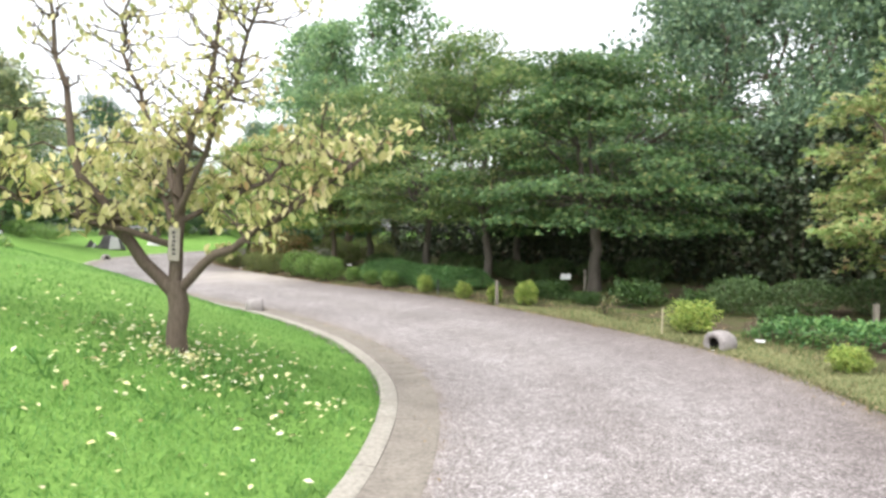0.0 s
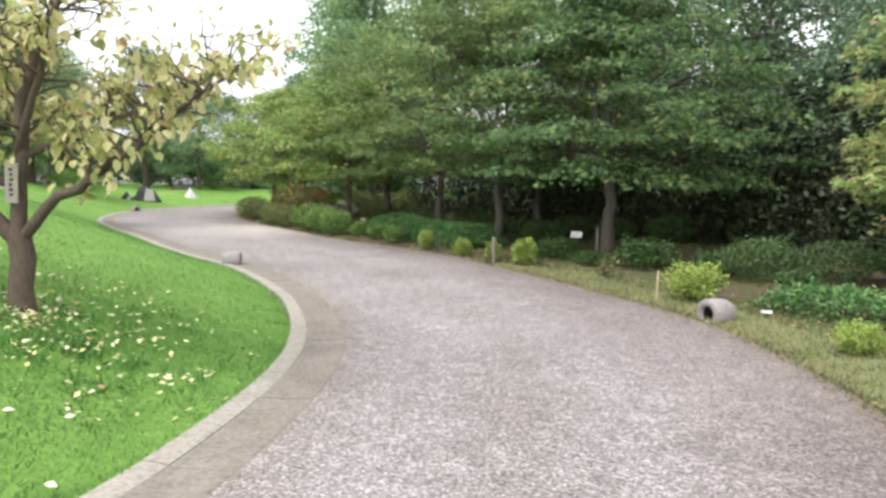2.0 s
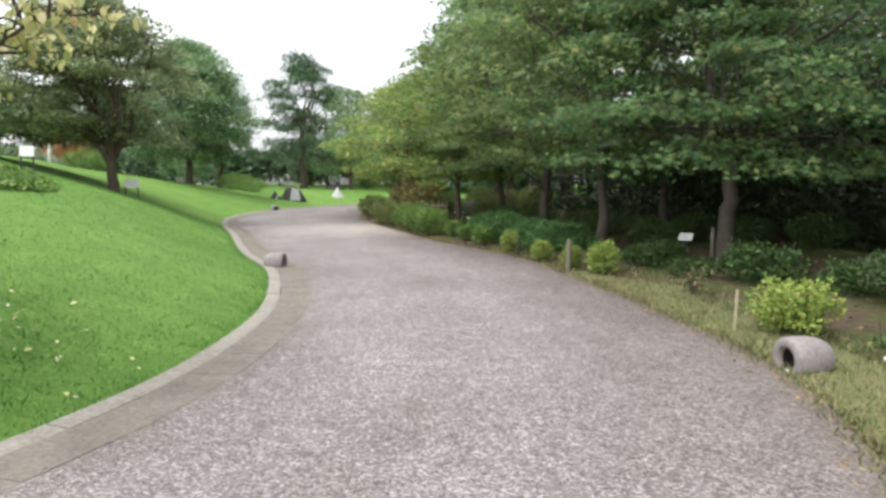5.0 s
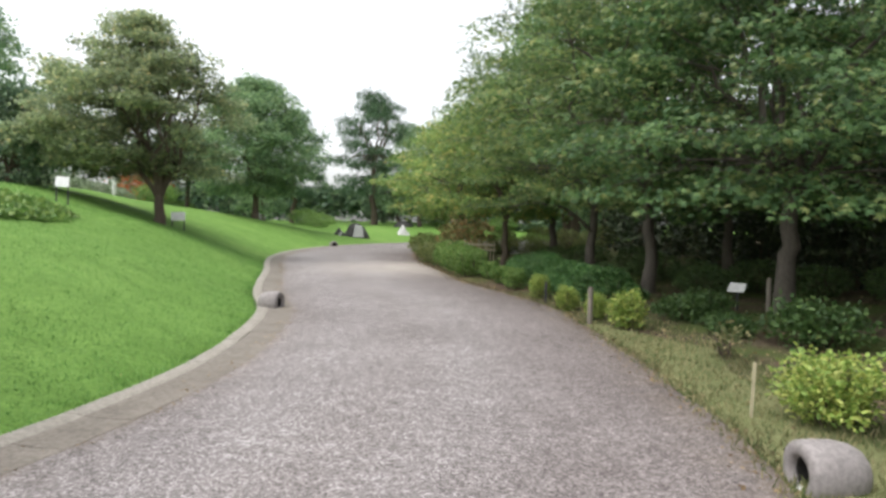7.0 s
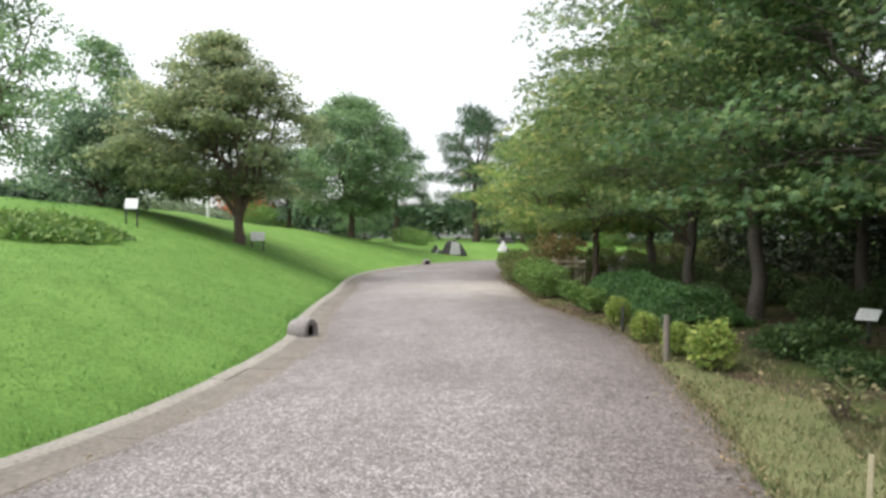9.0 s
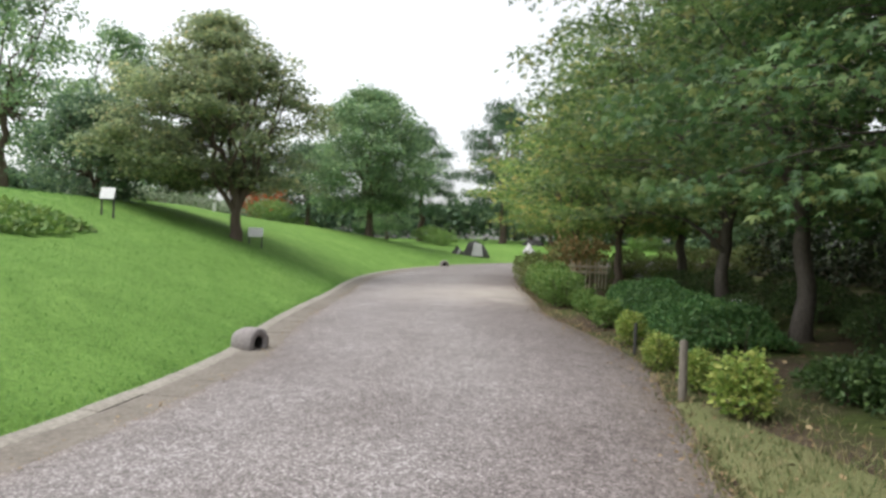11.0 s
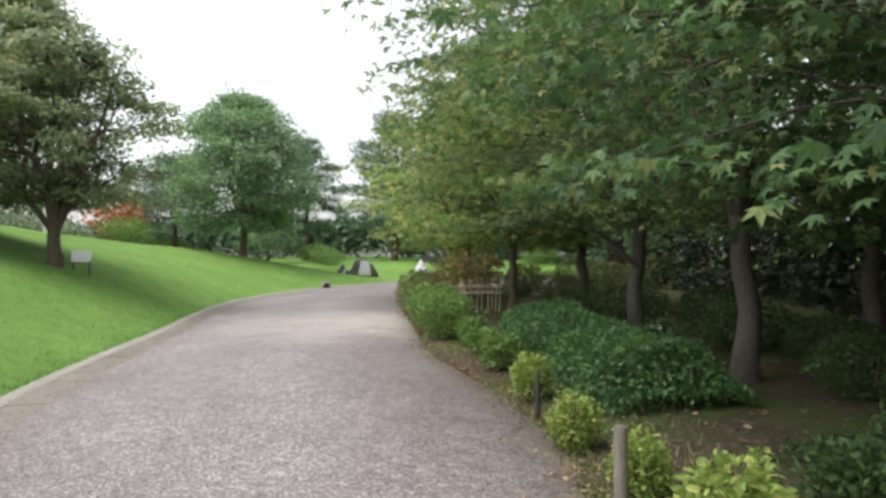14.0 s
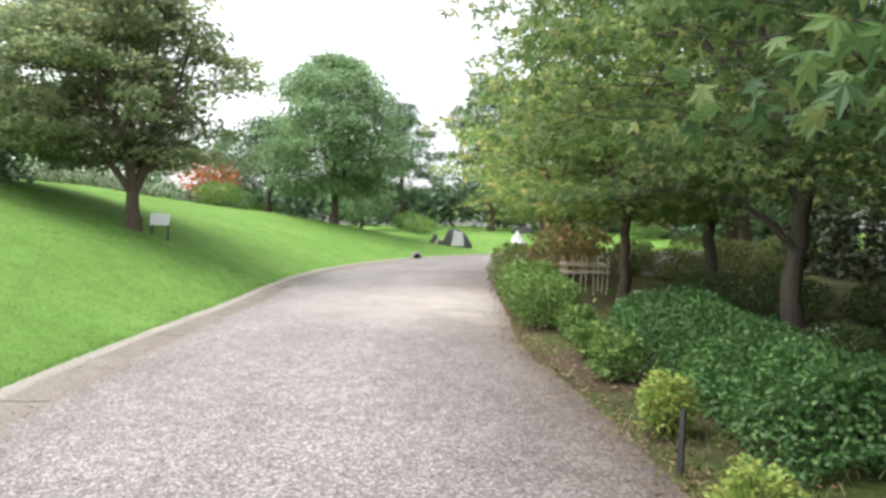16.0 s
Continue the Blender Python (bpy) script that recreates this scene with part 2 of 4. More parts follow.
F_AUTUMN = foliage("autumn_maple_leaves", [(0.0, (0.145, 0.245, 0.073)), (0.45, (0.265, 0.345, 0.115)), (0.85, (0.40, 0.40, 0.17)), (1.0, (0.46, 0.28, 0.16))], 0.4)
F_LIME = foliage("lime_shrub_leaves", [(0.0, (0.158, 0.258, 0.058)), (0.5, (0.292, 0.400, 0.090)), (1.0, (0.511, 0.528, 0.161))], 0.35)
F_SHRUB = foliage("shrub_leaves", [(0.0, (0.100, 0.191, 0.047)), (0.6, (0.166, 0.282, 0.071)), (1.0, (0.282, 0.380, 0.112))], 0.3)
F_CLIPPED = foliage("clipped_shrub_leaves", [(0.0, (0.098, 0.137, 0.042)), (0.6, (0.169, 0.208, 0.065)), (1.0, (0.273, 0.273, 0.098))], 0.25)
F_HEDGE = foliage("evergreen_hedge_leaves", [(0.0, (0.051, 0.132, 0.044)), (0.6, (0.097, 0.215, 0.065)), (1.0, (0.193, 0.314, 0.100))], 0.2, 0.4)
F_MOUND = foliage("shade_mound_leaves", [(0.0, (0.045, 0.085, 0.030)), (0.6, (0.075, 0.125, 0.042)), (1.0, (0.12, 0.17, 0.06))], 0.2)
# shrub green darkened to carry the maples' shade in the leaf colour
F_LEAFY = foliage("shade_darkened_shrub_leaves", [(0.0, (0.038, 0.080, 0.026)), (0.6, (0.062, 0.120, 0.034)), (1.0, (0.11, 0.18, 0.052))], 0.25)
F_RED = foliage("reddish_shrub_leaves", [(0.0, (0.143, 0.208, 0.075)), (0.5, (0.286, 0.240, 0.105)), (1.0, (0.468, 0.272, 0.135))], 0.3)
F_SCARLET = foliage("scarlet_shrub_leaves", [(0.0, (0.40, 0.09, 0.04)), (1.0, (0.55, 0.18, 0.07))], 0.3)
F_GRASS = foliage("grass_blades", [(0.0, (0.069, 0.178, 0.034)), (0.6, (0.121, 0.270, 0.060)), (1.0, (0.218, 0.368, 0.109))], 0.3, 0.6)
F_DRY = foliage("dry_grass_blades", [(0.0, (0.075, 0.110, 0.035)), (0.45, (0.150, 0.165, 0.070)), (0.8, (0.27, 0.245, 0.125)), (1.0, (0.37, 0.32, 0.18))], 0.3, 0.7)
F_FALLEN = foliage("fallen_leaves", [(0.0, (0.44, 0.42, 0.17)), (0.6, (0.62, 0.60, 0.34)), (0.85, (0.74, 0.73, 0.56)), (1.0, (0.30, 0.17, 0.07))], 0.1, 0.6, 0.05)
F_LITTER = foliage("brown_litter", [(0.0, (0.10, 0.065, 0.035)), (0.6, (0.22, 0.15, 0.08)), (1.0, (0.36, 0.27, 0.15))], 0.05, 0.7)
F_SILVER = foliage("silvery_bed_leaves", [(0.0, (0.16, 0.22, 0.14)), (1.0, (0.34, 0.38, 0.26))], 0.2, 0.6)

# ---- the plan: kerb line, road's other edge, heights ----
KERB = [(-7.5, -7.5), (-4.6, -4.6), (-2.9, -2.0), (-1.75, 0.3), (-0.98, 2.4), (-0.62, 4.0), (-0.52, 5.4), (-0.57, 6.6), (-0.76, 7.6), (-1.1, 8.7),
        (-1.6, 9.9), (-2.4, 11.3), (-3.55, 12.95), (-5.1, 14.6), (-6.6, 16.4), (-8.5, 18.8), (-10.7, 21.4), (-12.4, 23.7), (-13.8, 26.2), (-14.9, 29.2),
        (-15.4, 32.2), (-15.2, 35.4), (-14.1, 39.0), (-12.2, 43.0), (-9.5, 47.5)]
EDGE = [(-3.6, -10.0), (-0.8, -6.0), (1.1, -2.8), (2.5, 0.2), (3.3, 2.6), (3.62, 4.5), (3.75, 6.3), (3.68, 7.9), (3.44, 9.1), (3.0, 10.2), (2.3, 11.7),
        (1.55, 13.1), (0.88, 14.3), (0.02, 15.7), (-1.42, 17.25), (-2.7, 18.5), (-4.3, 20.6), (-6.6, 23.7), (-8.4, 26.6), (-9.9, 29.8), (-10.5, 33.0), (-10.0, 36.2),
        (-8.6, 40.0), (-6.4, 44.5)]


def smooth_line(points, step):
    """Catmull-Rom through the points, evened out to a step."""
    p = np.array([points[0], *points, points[-1]], float)
    out = []
    for i in range(1, len(p) - 2):
        for u in np.linspace(0, 1, 40, endpoint=False):
            a, b, c, d = p[i - 1:i + 3]
            out.append(0.5 * (2 * b + (c - a) * u + (2 * a - 5 * b + 4 * c - d) * u * u + (3 * b - a - 3 * c + d) * u ** 3))
    out.append(p[-2])
    out = np.array(out)
    s = np.concatenate([[0], np.cumsum(np.hypot(*np.diff(out, axis=0).T))])
    even = np.arange(0, s[-1], step)
    return np.stack([np.interp(even, s, out[:, 0]), np.interp(even, s, out[:, 1])], 1)


def normals_of(line):
    t = np.gradient(line, axis=0)
    t /= np.linalg.norm(t, axis=1)[:, None]
    return t, np.stack([-t[:, 1], t[:, 0]], 1)


KL, EL = smooth_line(KERB, 0.15), smooth_line(EDGE, 0.15)
KT, KN = normals_of(KL)
ET, EN = normals_of(EL)


def side(xy, line, norm):
    """Signed distance from a line, positive to its left."""
    out = np.empty(len(xy))
    for i in range(0, len(xy), 4000):
        d = xy[i:i + 4000, None] - line[None, ::2]
        r = np.hypot(d[..., 0], d[..., 1])
        j = r.argmin(1)
        k = np.arange(len(j))
        s = np.sign((d[k, j] * norm[::2][j]).sum(1))
        out[i:i + 4000] = r[k, j] * np.where(s == 0, 1, s)
    return out


def slope(y):
    return 0.052 * np.log1p(np.exp(np.clip((y - 8) / 2, -30, 30))) * np.where(y > 60, 60 / np.maximum(y, 1), 1)


def heights(xy, sink=True):
    """Ground height: road on a gentle ramp, lawn bank on its left, planted ground on its right."""
    xy = np.asarray(xy, float).reshape(-1, 2)
    g = slope(xy[:, 1])
    d, e = side(xy, KL, KN), -side(xy, EL, EN)
    far = np.interp(xy[:, 1], [7, 14, 22, 32, 37, 60], [1.0, 1.3, 1.3, 0.85, 0.35, 0.45])
    bank = 2.8 * (1 - np.exp(-np.maximum(d, 0) / 6.0)) * (np.maximum(d, 0) / (np.maximum(d, 0) + 0.75)) * far
    bank *= np.interp(d, [6, 11, 20, 30, 80], [1, 0.88, 0.8, 0.8, 0.5])
    rough = np.array([noise.noise((p[0] * 0.35, p[1] * 0.35, 0.0)) for p in xy]) * 0.07
    z = g + np.where(d > 0, bank + rough * np.clip(d / 2, 0, 1), 0) + np.where(e > 0, 0.05 * np.clip(e, 0, 6) + rough * np.clip(e, 0, 1), 0)
    if sink:
        z -= np.where((d < -0.02) & (e < -0.75), 0.12, 0.0)
        z -= np.where((d < 0.05) & (d > -0.6), 0.10, 0.0)
    return z


def ground(x, y):
    return float(heights([(x, y)], False)[0])


# ---- mesh helpers ----
def mesh_of(name, verts, faces, material=None, smooth=False):
    me = bpy.data.meshes.new(name)
    me.from_pydata(np.asarray(verts).tolist() if not isinstance(verts, list) else verts, [], faces.tolist() if hasattr(faces, "tolist") else faces)
    if smooth:
        me.polygons.foreach_set("use_smooth", [True] * len(me.polygons))
    if material:
        me.materials.append(material)
    me.update()
    return me


def part(name, me, material, parent, label=""):
    """One mesh under a thing or under a part."""
    if isinstance(me, bmesh.types.BMesh):
        bm, me = me, bpy.data.meshes.new(name)
        bm.to_mesh(me)
        bm.free()
    if material and not me.materials:
        me.materials.append(material)
    ob = new(name, me)
    ob.parent = parent
    if label:
        tagged(ob, label)
    return ob


def thing(name, m, label, category, group="", kind=""):
    ob = new(name)
    ob.empty_display_size = 0.2
    ob.matrix_world = m
    return tagged(ob, label, category, group, kind)


class Geo:
    """Gathers vertex and quad arrays into one mesh."""

    def __init__(self):
        self.v, self.f, self.n = [], [], 0

    def add(self, v, f):
        self.v.append(v), self.f.append(np.asarray(f) + self.n)
        self.n += len(v)

    def mesh(self, name, material, smooth=False):
        return mesh_of(name, np.concatenate(self.v), np.concatenate(self.f), material, smooth)


def tube(geo, pts, radii, sides=7):
    pts = np.asarray(pts, float)
    t = np.gradient(pts, axis=0)
    t /= np.linalg.norm(t, axis=1)[:, None] + 1e-9
    ref = np.array([0.31, 0.95, 0.05])
    a = np.cross(t, ref)
    a /= np.linalg.norm(a, axis=1)[:, None] + 1e-9
    b = np.cross(t, a)
    ang = np.linspace(0, 2 * np.pi, sides, endpoint=False)
    r = np.asarray(radii)[:, None, None]
    v = pts[:, None] + r * (np.cos(ang)[None, :, None] * a[:, None] + np.sin(ang)[None, :, None] * b[:, None])
    n = len(pts)
    i, j = np.meshgrid(np.arange(n - 1), np.arange(sides), indexing="ij")
    f = np.stack([i * sides + j, i * sides + (j + 1) % sides, (i + 1) * sides + (j + 1) % sides, (i + 1) * sides + j], -1).reshape(-1, 4)
    geo.add(v.reshape(-1, 3), f)


LEAF = (np.array([(0, 0, 0), (0.32, 0.45, 0.07), (0, 1, -0.05), (-0.32, 0.45, 0.07)]), np.array([(0, 1, 2, 3)]))
NEEDLE = (np.array([(0, 0, 0), (0.13, 0.5, 0.0), (0, 1, 0), (-0.13, 0.5, 0.0)]), np.array([(0, 1, 2, 3)]))
BLADE = (np.array([(-0.07, 0, 0), (0.07, 0, 0), (0.10, 0.25, 0.6), (0.03, 0.5, 1.0)]), np.array([(0, 1, 2, 3)]))


OVAL = (np.array([(0, 0, 0), (0.27, 0.28, 0.06), (0.26, 0.68, 0.03), (0, 1, -0.12), (-0.26, 0.68, 0.03), (-0.27, 0.28, 0.06)]), np.array([(0, 1, 2, 3), (0, 3, 4, 5)]))


FIVE_LOBES = ((-104, 0.62), (-52, 0.9), (0, 1.0), (52, 0.9), (104, 0.62))


def star_leaf(lobes, half):
    """A lobed maple leaf, its lobes drooping."""
    v, f = [(0, 0, 0)], []
    for ang, ln in lobes:
        for da, r in ((-half, 0.46), (0, 1.0), (half, 0.46)):
            a = radians(ang + da)
            v.append((math.sin(a) * r * ln, math.cos(a) * r * ln + 0.1, -0.2 * r * r))
        k = len(v)
        f.append((0, k - 1, k - 2, k - 3))
    return np.array(v) * 0.62, np.array(f)


STAR = star_leaf(FIVE_LOBES, 24)
STAR_FAR = star_leaf(((-70, 0.86), (0, 1.0), (70, 0.86)), 28)


def scatter(geo, shape, pos, size, rng, tilt=0.6, down=0.0, yaw=None):
    """Leaves of one shape at the places given, turned every way about the upright and tilted by chance."""
    n = len(pos)
    yaw = rng.uniform(0, 2 * np.pi, n) if yaw is None else yaw
    pitch, roll = rng.normal(-down, tilt, n), rng.normal(0, tilt, n)
    s = size * rng.uniform(0.65, 1.25, n)
    v = shape[0][None] * s[:, None, None]
    cy, sy = np.cos(roll)[:, None], np.sin(roll)[:, None]
    x, y, z = v[..., 0] * cy + v[..., 2] * sy, v[..., 1], -v[..., 0] * sy + v[..., 2] * cy
    cx, sx = np.cos(pitch)[:, None], np.sin(pitch)[:, None]
    y, z = y * cx - z * sx, y * sx + z * cx
    cz, sz = np.cos(yaw)[:, None], np.sin(yaw)[:, None]
    w = np.stack([x * cz - y * sz, x * sz + y * cz, z], -1) + pos[:, None]
    k = len(shape[0])
    geo.add(w.reshape(-1, 3), (shape[1][None] + (np.arange(n) * k)[:, None, None]).reshape(-1, 4))


def curve_pts(a, b, rng, n=6, sag=0.0, wob=0.06):
    a, b = np.array(a, float), np.array(b, float)
    u = np.linspace(0, 1, n)[:, None]
    ln = np.linalg.norm(b - a)
    w = rng.normal(0, wob * ln, (n, 3)) * np.sin(u * np.pi) * 0.8
    return a + (b - a) * u + w + np.array([0, 0, sag * ln]) * np.sin(u * np.pi)


def grow(name, seed, m, label, category, height, radius, low, fork, trunk_r, leaf_mat, bark, limbs=6, clumps=90, per=120, leaf=0.1, shape=LEAF,
         flat=0.3, clump_r=0.55, profile=0.8, tilt=0.5, down=0.2, group="", lean=(0, 0), stems=1, shell=0.45, twigs=True, squeeze=1.0, gap=0.0, radial=False, twig_r=0.030, tiers=0, shift=(0, 0)):
    """A tree: trunk, limbs with their twigs, and a crown of many separate leaves in clumps with gaps between them."""
    rng = np.random.default_rng(seed)
    tree = thing(name, m, label, category, group)
    g = Geo()
    tops = []
    for k in range(stems):
        off = rng.normal(0, trunk_r * 1.6, 2) if stems > 1 else np.zeros(2)
        top = np.array([lean[0] + off[0] * 3, lean[1] + off[1] * 3, fork * rng.uniform(0.9, 1.1)])
        p = curve_pts((off[0], off[1], -0.15), top, rng, 9, 0, 0.03)
        r = trunk_r * (1 + 0.55 * np.exp(-np.linspace(0, 5, 9))) * np.linspace(1, 0.78, 9) * (0.75 if stems > 1 else 1)
        tube(g, p, r, 10)
        tops.append((top, r[-1]))
    part("trunk", g.mesh("trunk", bark, True), None, tree)
    # clump centres inside the crown's outline
    c = []
    while len(c) < clumps:
        u = rng.uniform(0, 1)
        rad = radius * max(0.12, math.sin(math.pi * (0.12 + 0.86 * u ** profile))) ** 0.75
        q = rng.uniform(0, 1) ** shell
        a = rng.uniform(0, 2 * np.pi)
        if gap and noise.noise((math.cos(a) * 1.7 + seed, math.sin(a) * 1.7, u * 3)) < -gap:
            continue
        if tiers:
            u = min(1.0, (math.floor(u * tiers + 0.5 * noise.noise((math.cos(a) * 1.5, math.sin(a) * 1.5, seed))) + 0.5 + rng.normal(0, 0.22)) / tiers)
            u = max(0.0, u)
        wob = 1 + 0.28 * noise.noise((math.cos(a) * 1.3, math.sin(a) * 1.3 + seed, u * 2.5))
        c.append((lean[0] * 1.5 + shift[0] + rad * q * wob * math.cos(a), lean[1] * 1.5 + shift[1] + rad * q * wob * math.sin(a) * squeeze, low + (height - low) * u - (0.16 * rad * q * q if tiers else 0)))
    c = np.array(c)
    # limbs to sectors, twigs from the limbs to the clumps
    twig_geo = Geo()
    angs = np.arctan2(c[:, 1], c[:, 0])
    sector = ((angs + np.pi) / (2 * np.pi) * limbs).astype(int) % limbs
    for k in range(limbs):
        mine = c[sector == k]
        if not len(mine):
            continue
        g = Geo()
        start, r0 = tops[k % len(tops)]
        end = np.quantile(mine, 0.6, axis=0)
        end[2] = max(np.quantile(mine[:, 2], 0.75), start[2] + 0.3)
        path = curve_pts(start - np.array([0, 0, 0.12]), end, rng, 9, 0.06, 0.05)
        tube(g, path, np.linspace(r0 * 0.62, 0.012, 9), 6)
        if twigs:
            for q in mine[::1 if len(mine) < 30 else 2]:
                j = max(1, min(7, int(np.abs(path[:, 2] - (q[2] - 0.3)).argmin())))
                tube(twig_geo, curve_pts(path[j], q, rng, 5, 0.05, 0.05), np.linspace(twig_r * (1 - j / 12) * max(trunk_r / 0.13, 0.6), 0.005, 5), 4)
        part("limb", g.mesh("limb", bark, True), None, tree)
    tagged(part("twig_mass", twig_geo.mesh("twig_mass", bark, True), None, tree), kind="stuff")
    # leaves
    g = Geo()
    n = rng.poisson(per, len(c))
    cen = np.repeat(c, n, axis=0)
    rr = np.sqrt(rng.uniform(0, 1, len(cen))) * clump_r * np.repeat(rng.uniform(0.7, 1.3, len(c)), n)
    aa = rng.uniform(0, 2 * np.pi, len(cen))
    dz = rng.normal(0, flat * clump_r * 0.5, len(cen)) - 0.22 * rr * rr / clump_r
    pos = cen + np.stack([rr * np.cos(aa), rr * np.sin(aa), dz], 1)
    yaw = np.arctan2(pos[:, 1], pos[:, 0]) - np.pi / 2 + rng.normal(0, 0.9, len(pos)) if radial else None
    scatter(g, shape, pos, leaf, rng, tilt, down, yaw)
    part("crown", g.mesh("crown", leaf_mat), None, tree)
    return tree


def at(x, y, rz=0.0, s=1.0, sz=None, dz=0.0):
    return pose(x, y, ground(x, y) - 0.03 + dz, 0, 0, rz) @ Matrix.Diagonal((s, s, sz or s, 1))


def shrub(name, seed, m, label, radius, height, leaf_mat, leaf=0.05, count=900, low=0.08, stems=7, shape=LEAF, category="shrub", group="", tilt=0.6, shell=0.35, lump=0.25, sprays=0):
    """A shrub: stems from the ground and a mass of leaves with an uneven outline."""
    rng = np.random.default_rng(seed)
    ob = thing(name, m, label, category, group)
    g = Geo()
    for k in range(stems):
        a, q = rng.uniform(0, 2 * np.pi), rng.uniform(0.2, 0.75)
        tip = (radius * q * math.cos(a), radius * q * math.sin(a), height * rng.uniform(0.5, 0.9))
        g = Geo()
        tube(g, curve_pts((tip[0] * 0.2, tip[1] * 0.2, -0.05), tip, rng, 5, 0, 0.05), np.linspace(0.012, 0.004, 5), 5)
        part("stem", g.mesh("stem", BARK), None, ob)
    g = Geo()
    d = rng.normal(0, 1, (count, 3))
    d /= np.linalg.norm(d, axis=1)[:, None]
    q = rng.uniform(0, 1, count) ** shell
    wob = np.array([1 + lump * noise.noise((v[0] * 2 + seed, v[1] * 2, v[2] * 2)) + 0.5 * lump * noise.noise((v[0] * 5, v[1] * 5 + seed, v[2] * 5)) for v in d])
    half = (height - low) / 2
    pos = d * (q * wob)[:, None] * np.array([radius, radius, half]) + np.array([0, 0, low + half])
    pos = pos[pos[:, 2] > 0.02]
    scatter(g, shape, pos, leaf, rng, tilt, -0.35, np.arctan2(pos[:, 1], pos[:, 0]) - np.pi / 2 + rng.normal(0, 0.9, len(pos)))
    for k in range(sprays):
        a, ln = rng.uniform(0, 2 * np.pi), rng.uniform(0.85, 1.15)
        tip = np.array([radius * ln * 0.8 * math.cos(a), radius * ln * 0.8 * math.sin(a), height * rng.uniform(0.85, 1.12)])
        u = rng.uniform(0.4, 1, 16)[:, None]
        scatter(g, shape, tip * u + rng.normal(0, 0.02, (16, 3)), leaf, rng, tilt, -0.4)
    part("foliage", g.mesh("foliage", leaf_mat), None, ob)
    return ob


def lathe(bm, profile, seg=28, axis_x=True):
    """Turns (along, radius) pairs about the x axis."""
    rings = []
    for a, r in profile:
        rings.append([bm.verts.new((a, r * math.cos(2 * math.pi * k / seg), r * math.sin(2 * math.pi * k / seg))) for k in range(seg)])
    for p, q in zip(rings, rings[1:]):
        for k in range(seg):
            bm.faces.new((p[k], p[(k + 1) % seg], q[(k + 1) % seg], q[k]))
    return rings


def box(bm, sx, sy, sz, x=0, y=0, z=0, bevel=0.0, rot=None):
    r = bmesh.ops.create_cube(bm, size=1, matrix=Matrix.Translation((x, y, z)) @ (rot or Matrix()) @ Matrix.Diagonal((sx, sy, sz, 1)))
    if bevel:
        ed = list({e for v in r["verts"] for e in v.link_edges})
        bmesh.ops.bevel(bm, geom=ed, offset=bevel, segments=2, affect="EDGES")


# ---- ground, road, kerb ----
def build_ground():
    def axis(a, b, lo, hi, step):
        fine = np.arange(a, b, step)
        low = a - np.geomspace(0.6, a - lo, 26)[::-1]
        high = b + np.geomspace(0.6, hi - b, 26)
        return np.concatenate([low, fine, high])
    xs, ys = axis(-30, 9, -900, 900, 0.3), axis(-6, 42, -900, 900, 0.32)
    gx, gy = np.meshgrid(xs, ys)
    xy = np.stack([gx.ravel(), gy.ravel()], 1)
    z = heights(xy)
    nx, ny = len(xs), len(ys)
    i, j = np.meshgrid(np.arange(ny - 1), np.arange(nx - 1), indexing="ij")
    f = np.stack([i * nx + j, i * nx + j + 1, (i + 1) * nx + j + 1, (i + 1) * nx + j], -1).reshape(-1, 4)
    me = mesh_of("ground", np.column_stack([xy, z]), f, LAWN, True)
    me.materials.append(SOIL)
    mid = xy[f].mean(1)
    e = side(mid, EL, EN)
    me.polygons.foreach_set("material_index", ((e < 0.6) & (mid[:, 1] < 300)).astype(np.int32))
    tagged(new("ground", me), "mown green lawn bank and dark planted soil", "ground", kind="structure")


def build_road():
    ku = np.linspace(0, len(KL) - 1, 420)
    k = np.stack([np.interp(ku, np.arange(len(KL)), KL[:, c]) for c in (0, 1)], 1)
    kn = np.stack([np.interp(ku, np.arange(len(KL)), KN[:, c]) for c in (0, 1)], 1)
    k = k - kn * 0.46
    d = np.hypot(k[:, None, 0] - EL[None, :, 0], k[:, None, 1] - EL[None, :, 1])
    idx = np.maximum.accumulate(d.argmin(1)).astype(float)
    idx = np.convolve(np.pad(idx, 12, mode="edge"), np.ones(25) / 25, mode="valid")
    e = np.stack([np.interp(idx, np.arange(len(EL)), EL[:, c]) for c in (0, 1)], 1)
    wobble = np.array([noise.noise((p[0] * 1.7, p[1] * 1.7, 3.0)) * 0.05 + noise.noise((p[0] * 6, p[1] * 6, 5.0)) * 0.025 for p in e])
    across = (e - k) / np.linalg.norm(e - k, axis=1)[:, None]
    e = e + across * wobble[:, None]
    cols = 15
    u = np.linspace(0, 1, cols)
    p = k[:, None] * (1 - u)[None, :, None] + e[:, None] * u[None, :, None]
    z = slope(p[..., 1]) + 0.045 * np.sin(np.pi * u)[None] + 0.012
    skirt = e + across * 0.09
    p = np.concatenate([p, skirt[:, None]], 1)
    z = np.concatenate([z, slope(skirt[:, 1:]) - 0.05], 1)
    cols += 1
    i, j = np.meshgrid(np.arange(419), np.arange(cols - 1), indexing="ij")
    f = np.stack([i * cols + j, i * cols + j + 1, (i + 1) * cols + j + 1, (i + 1) * cols + j], -1).reshape(-1, 4)[:, ::-1]
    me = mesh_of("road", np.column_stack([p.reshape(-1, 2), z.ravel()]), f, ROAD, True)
    me.attributes.new("across", "FLOAT", "POINT").data.foreach_set("value", np.tile(np.append(u, 1.0), 420).astype(np.float32))
    tagged(new("road", me), "worn grey-mauve chip-surfaced park path", "path", kind="structure")


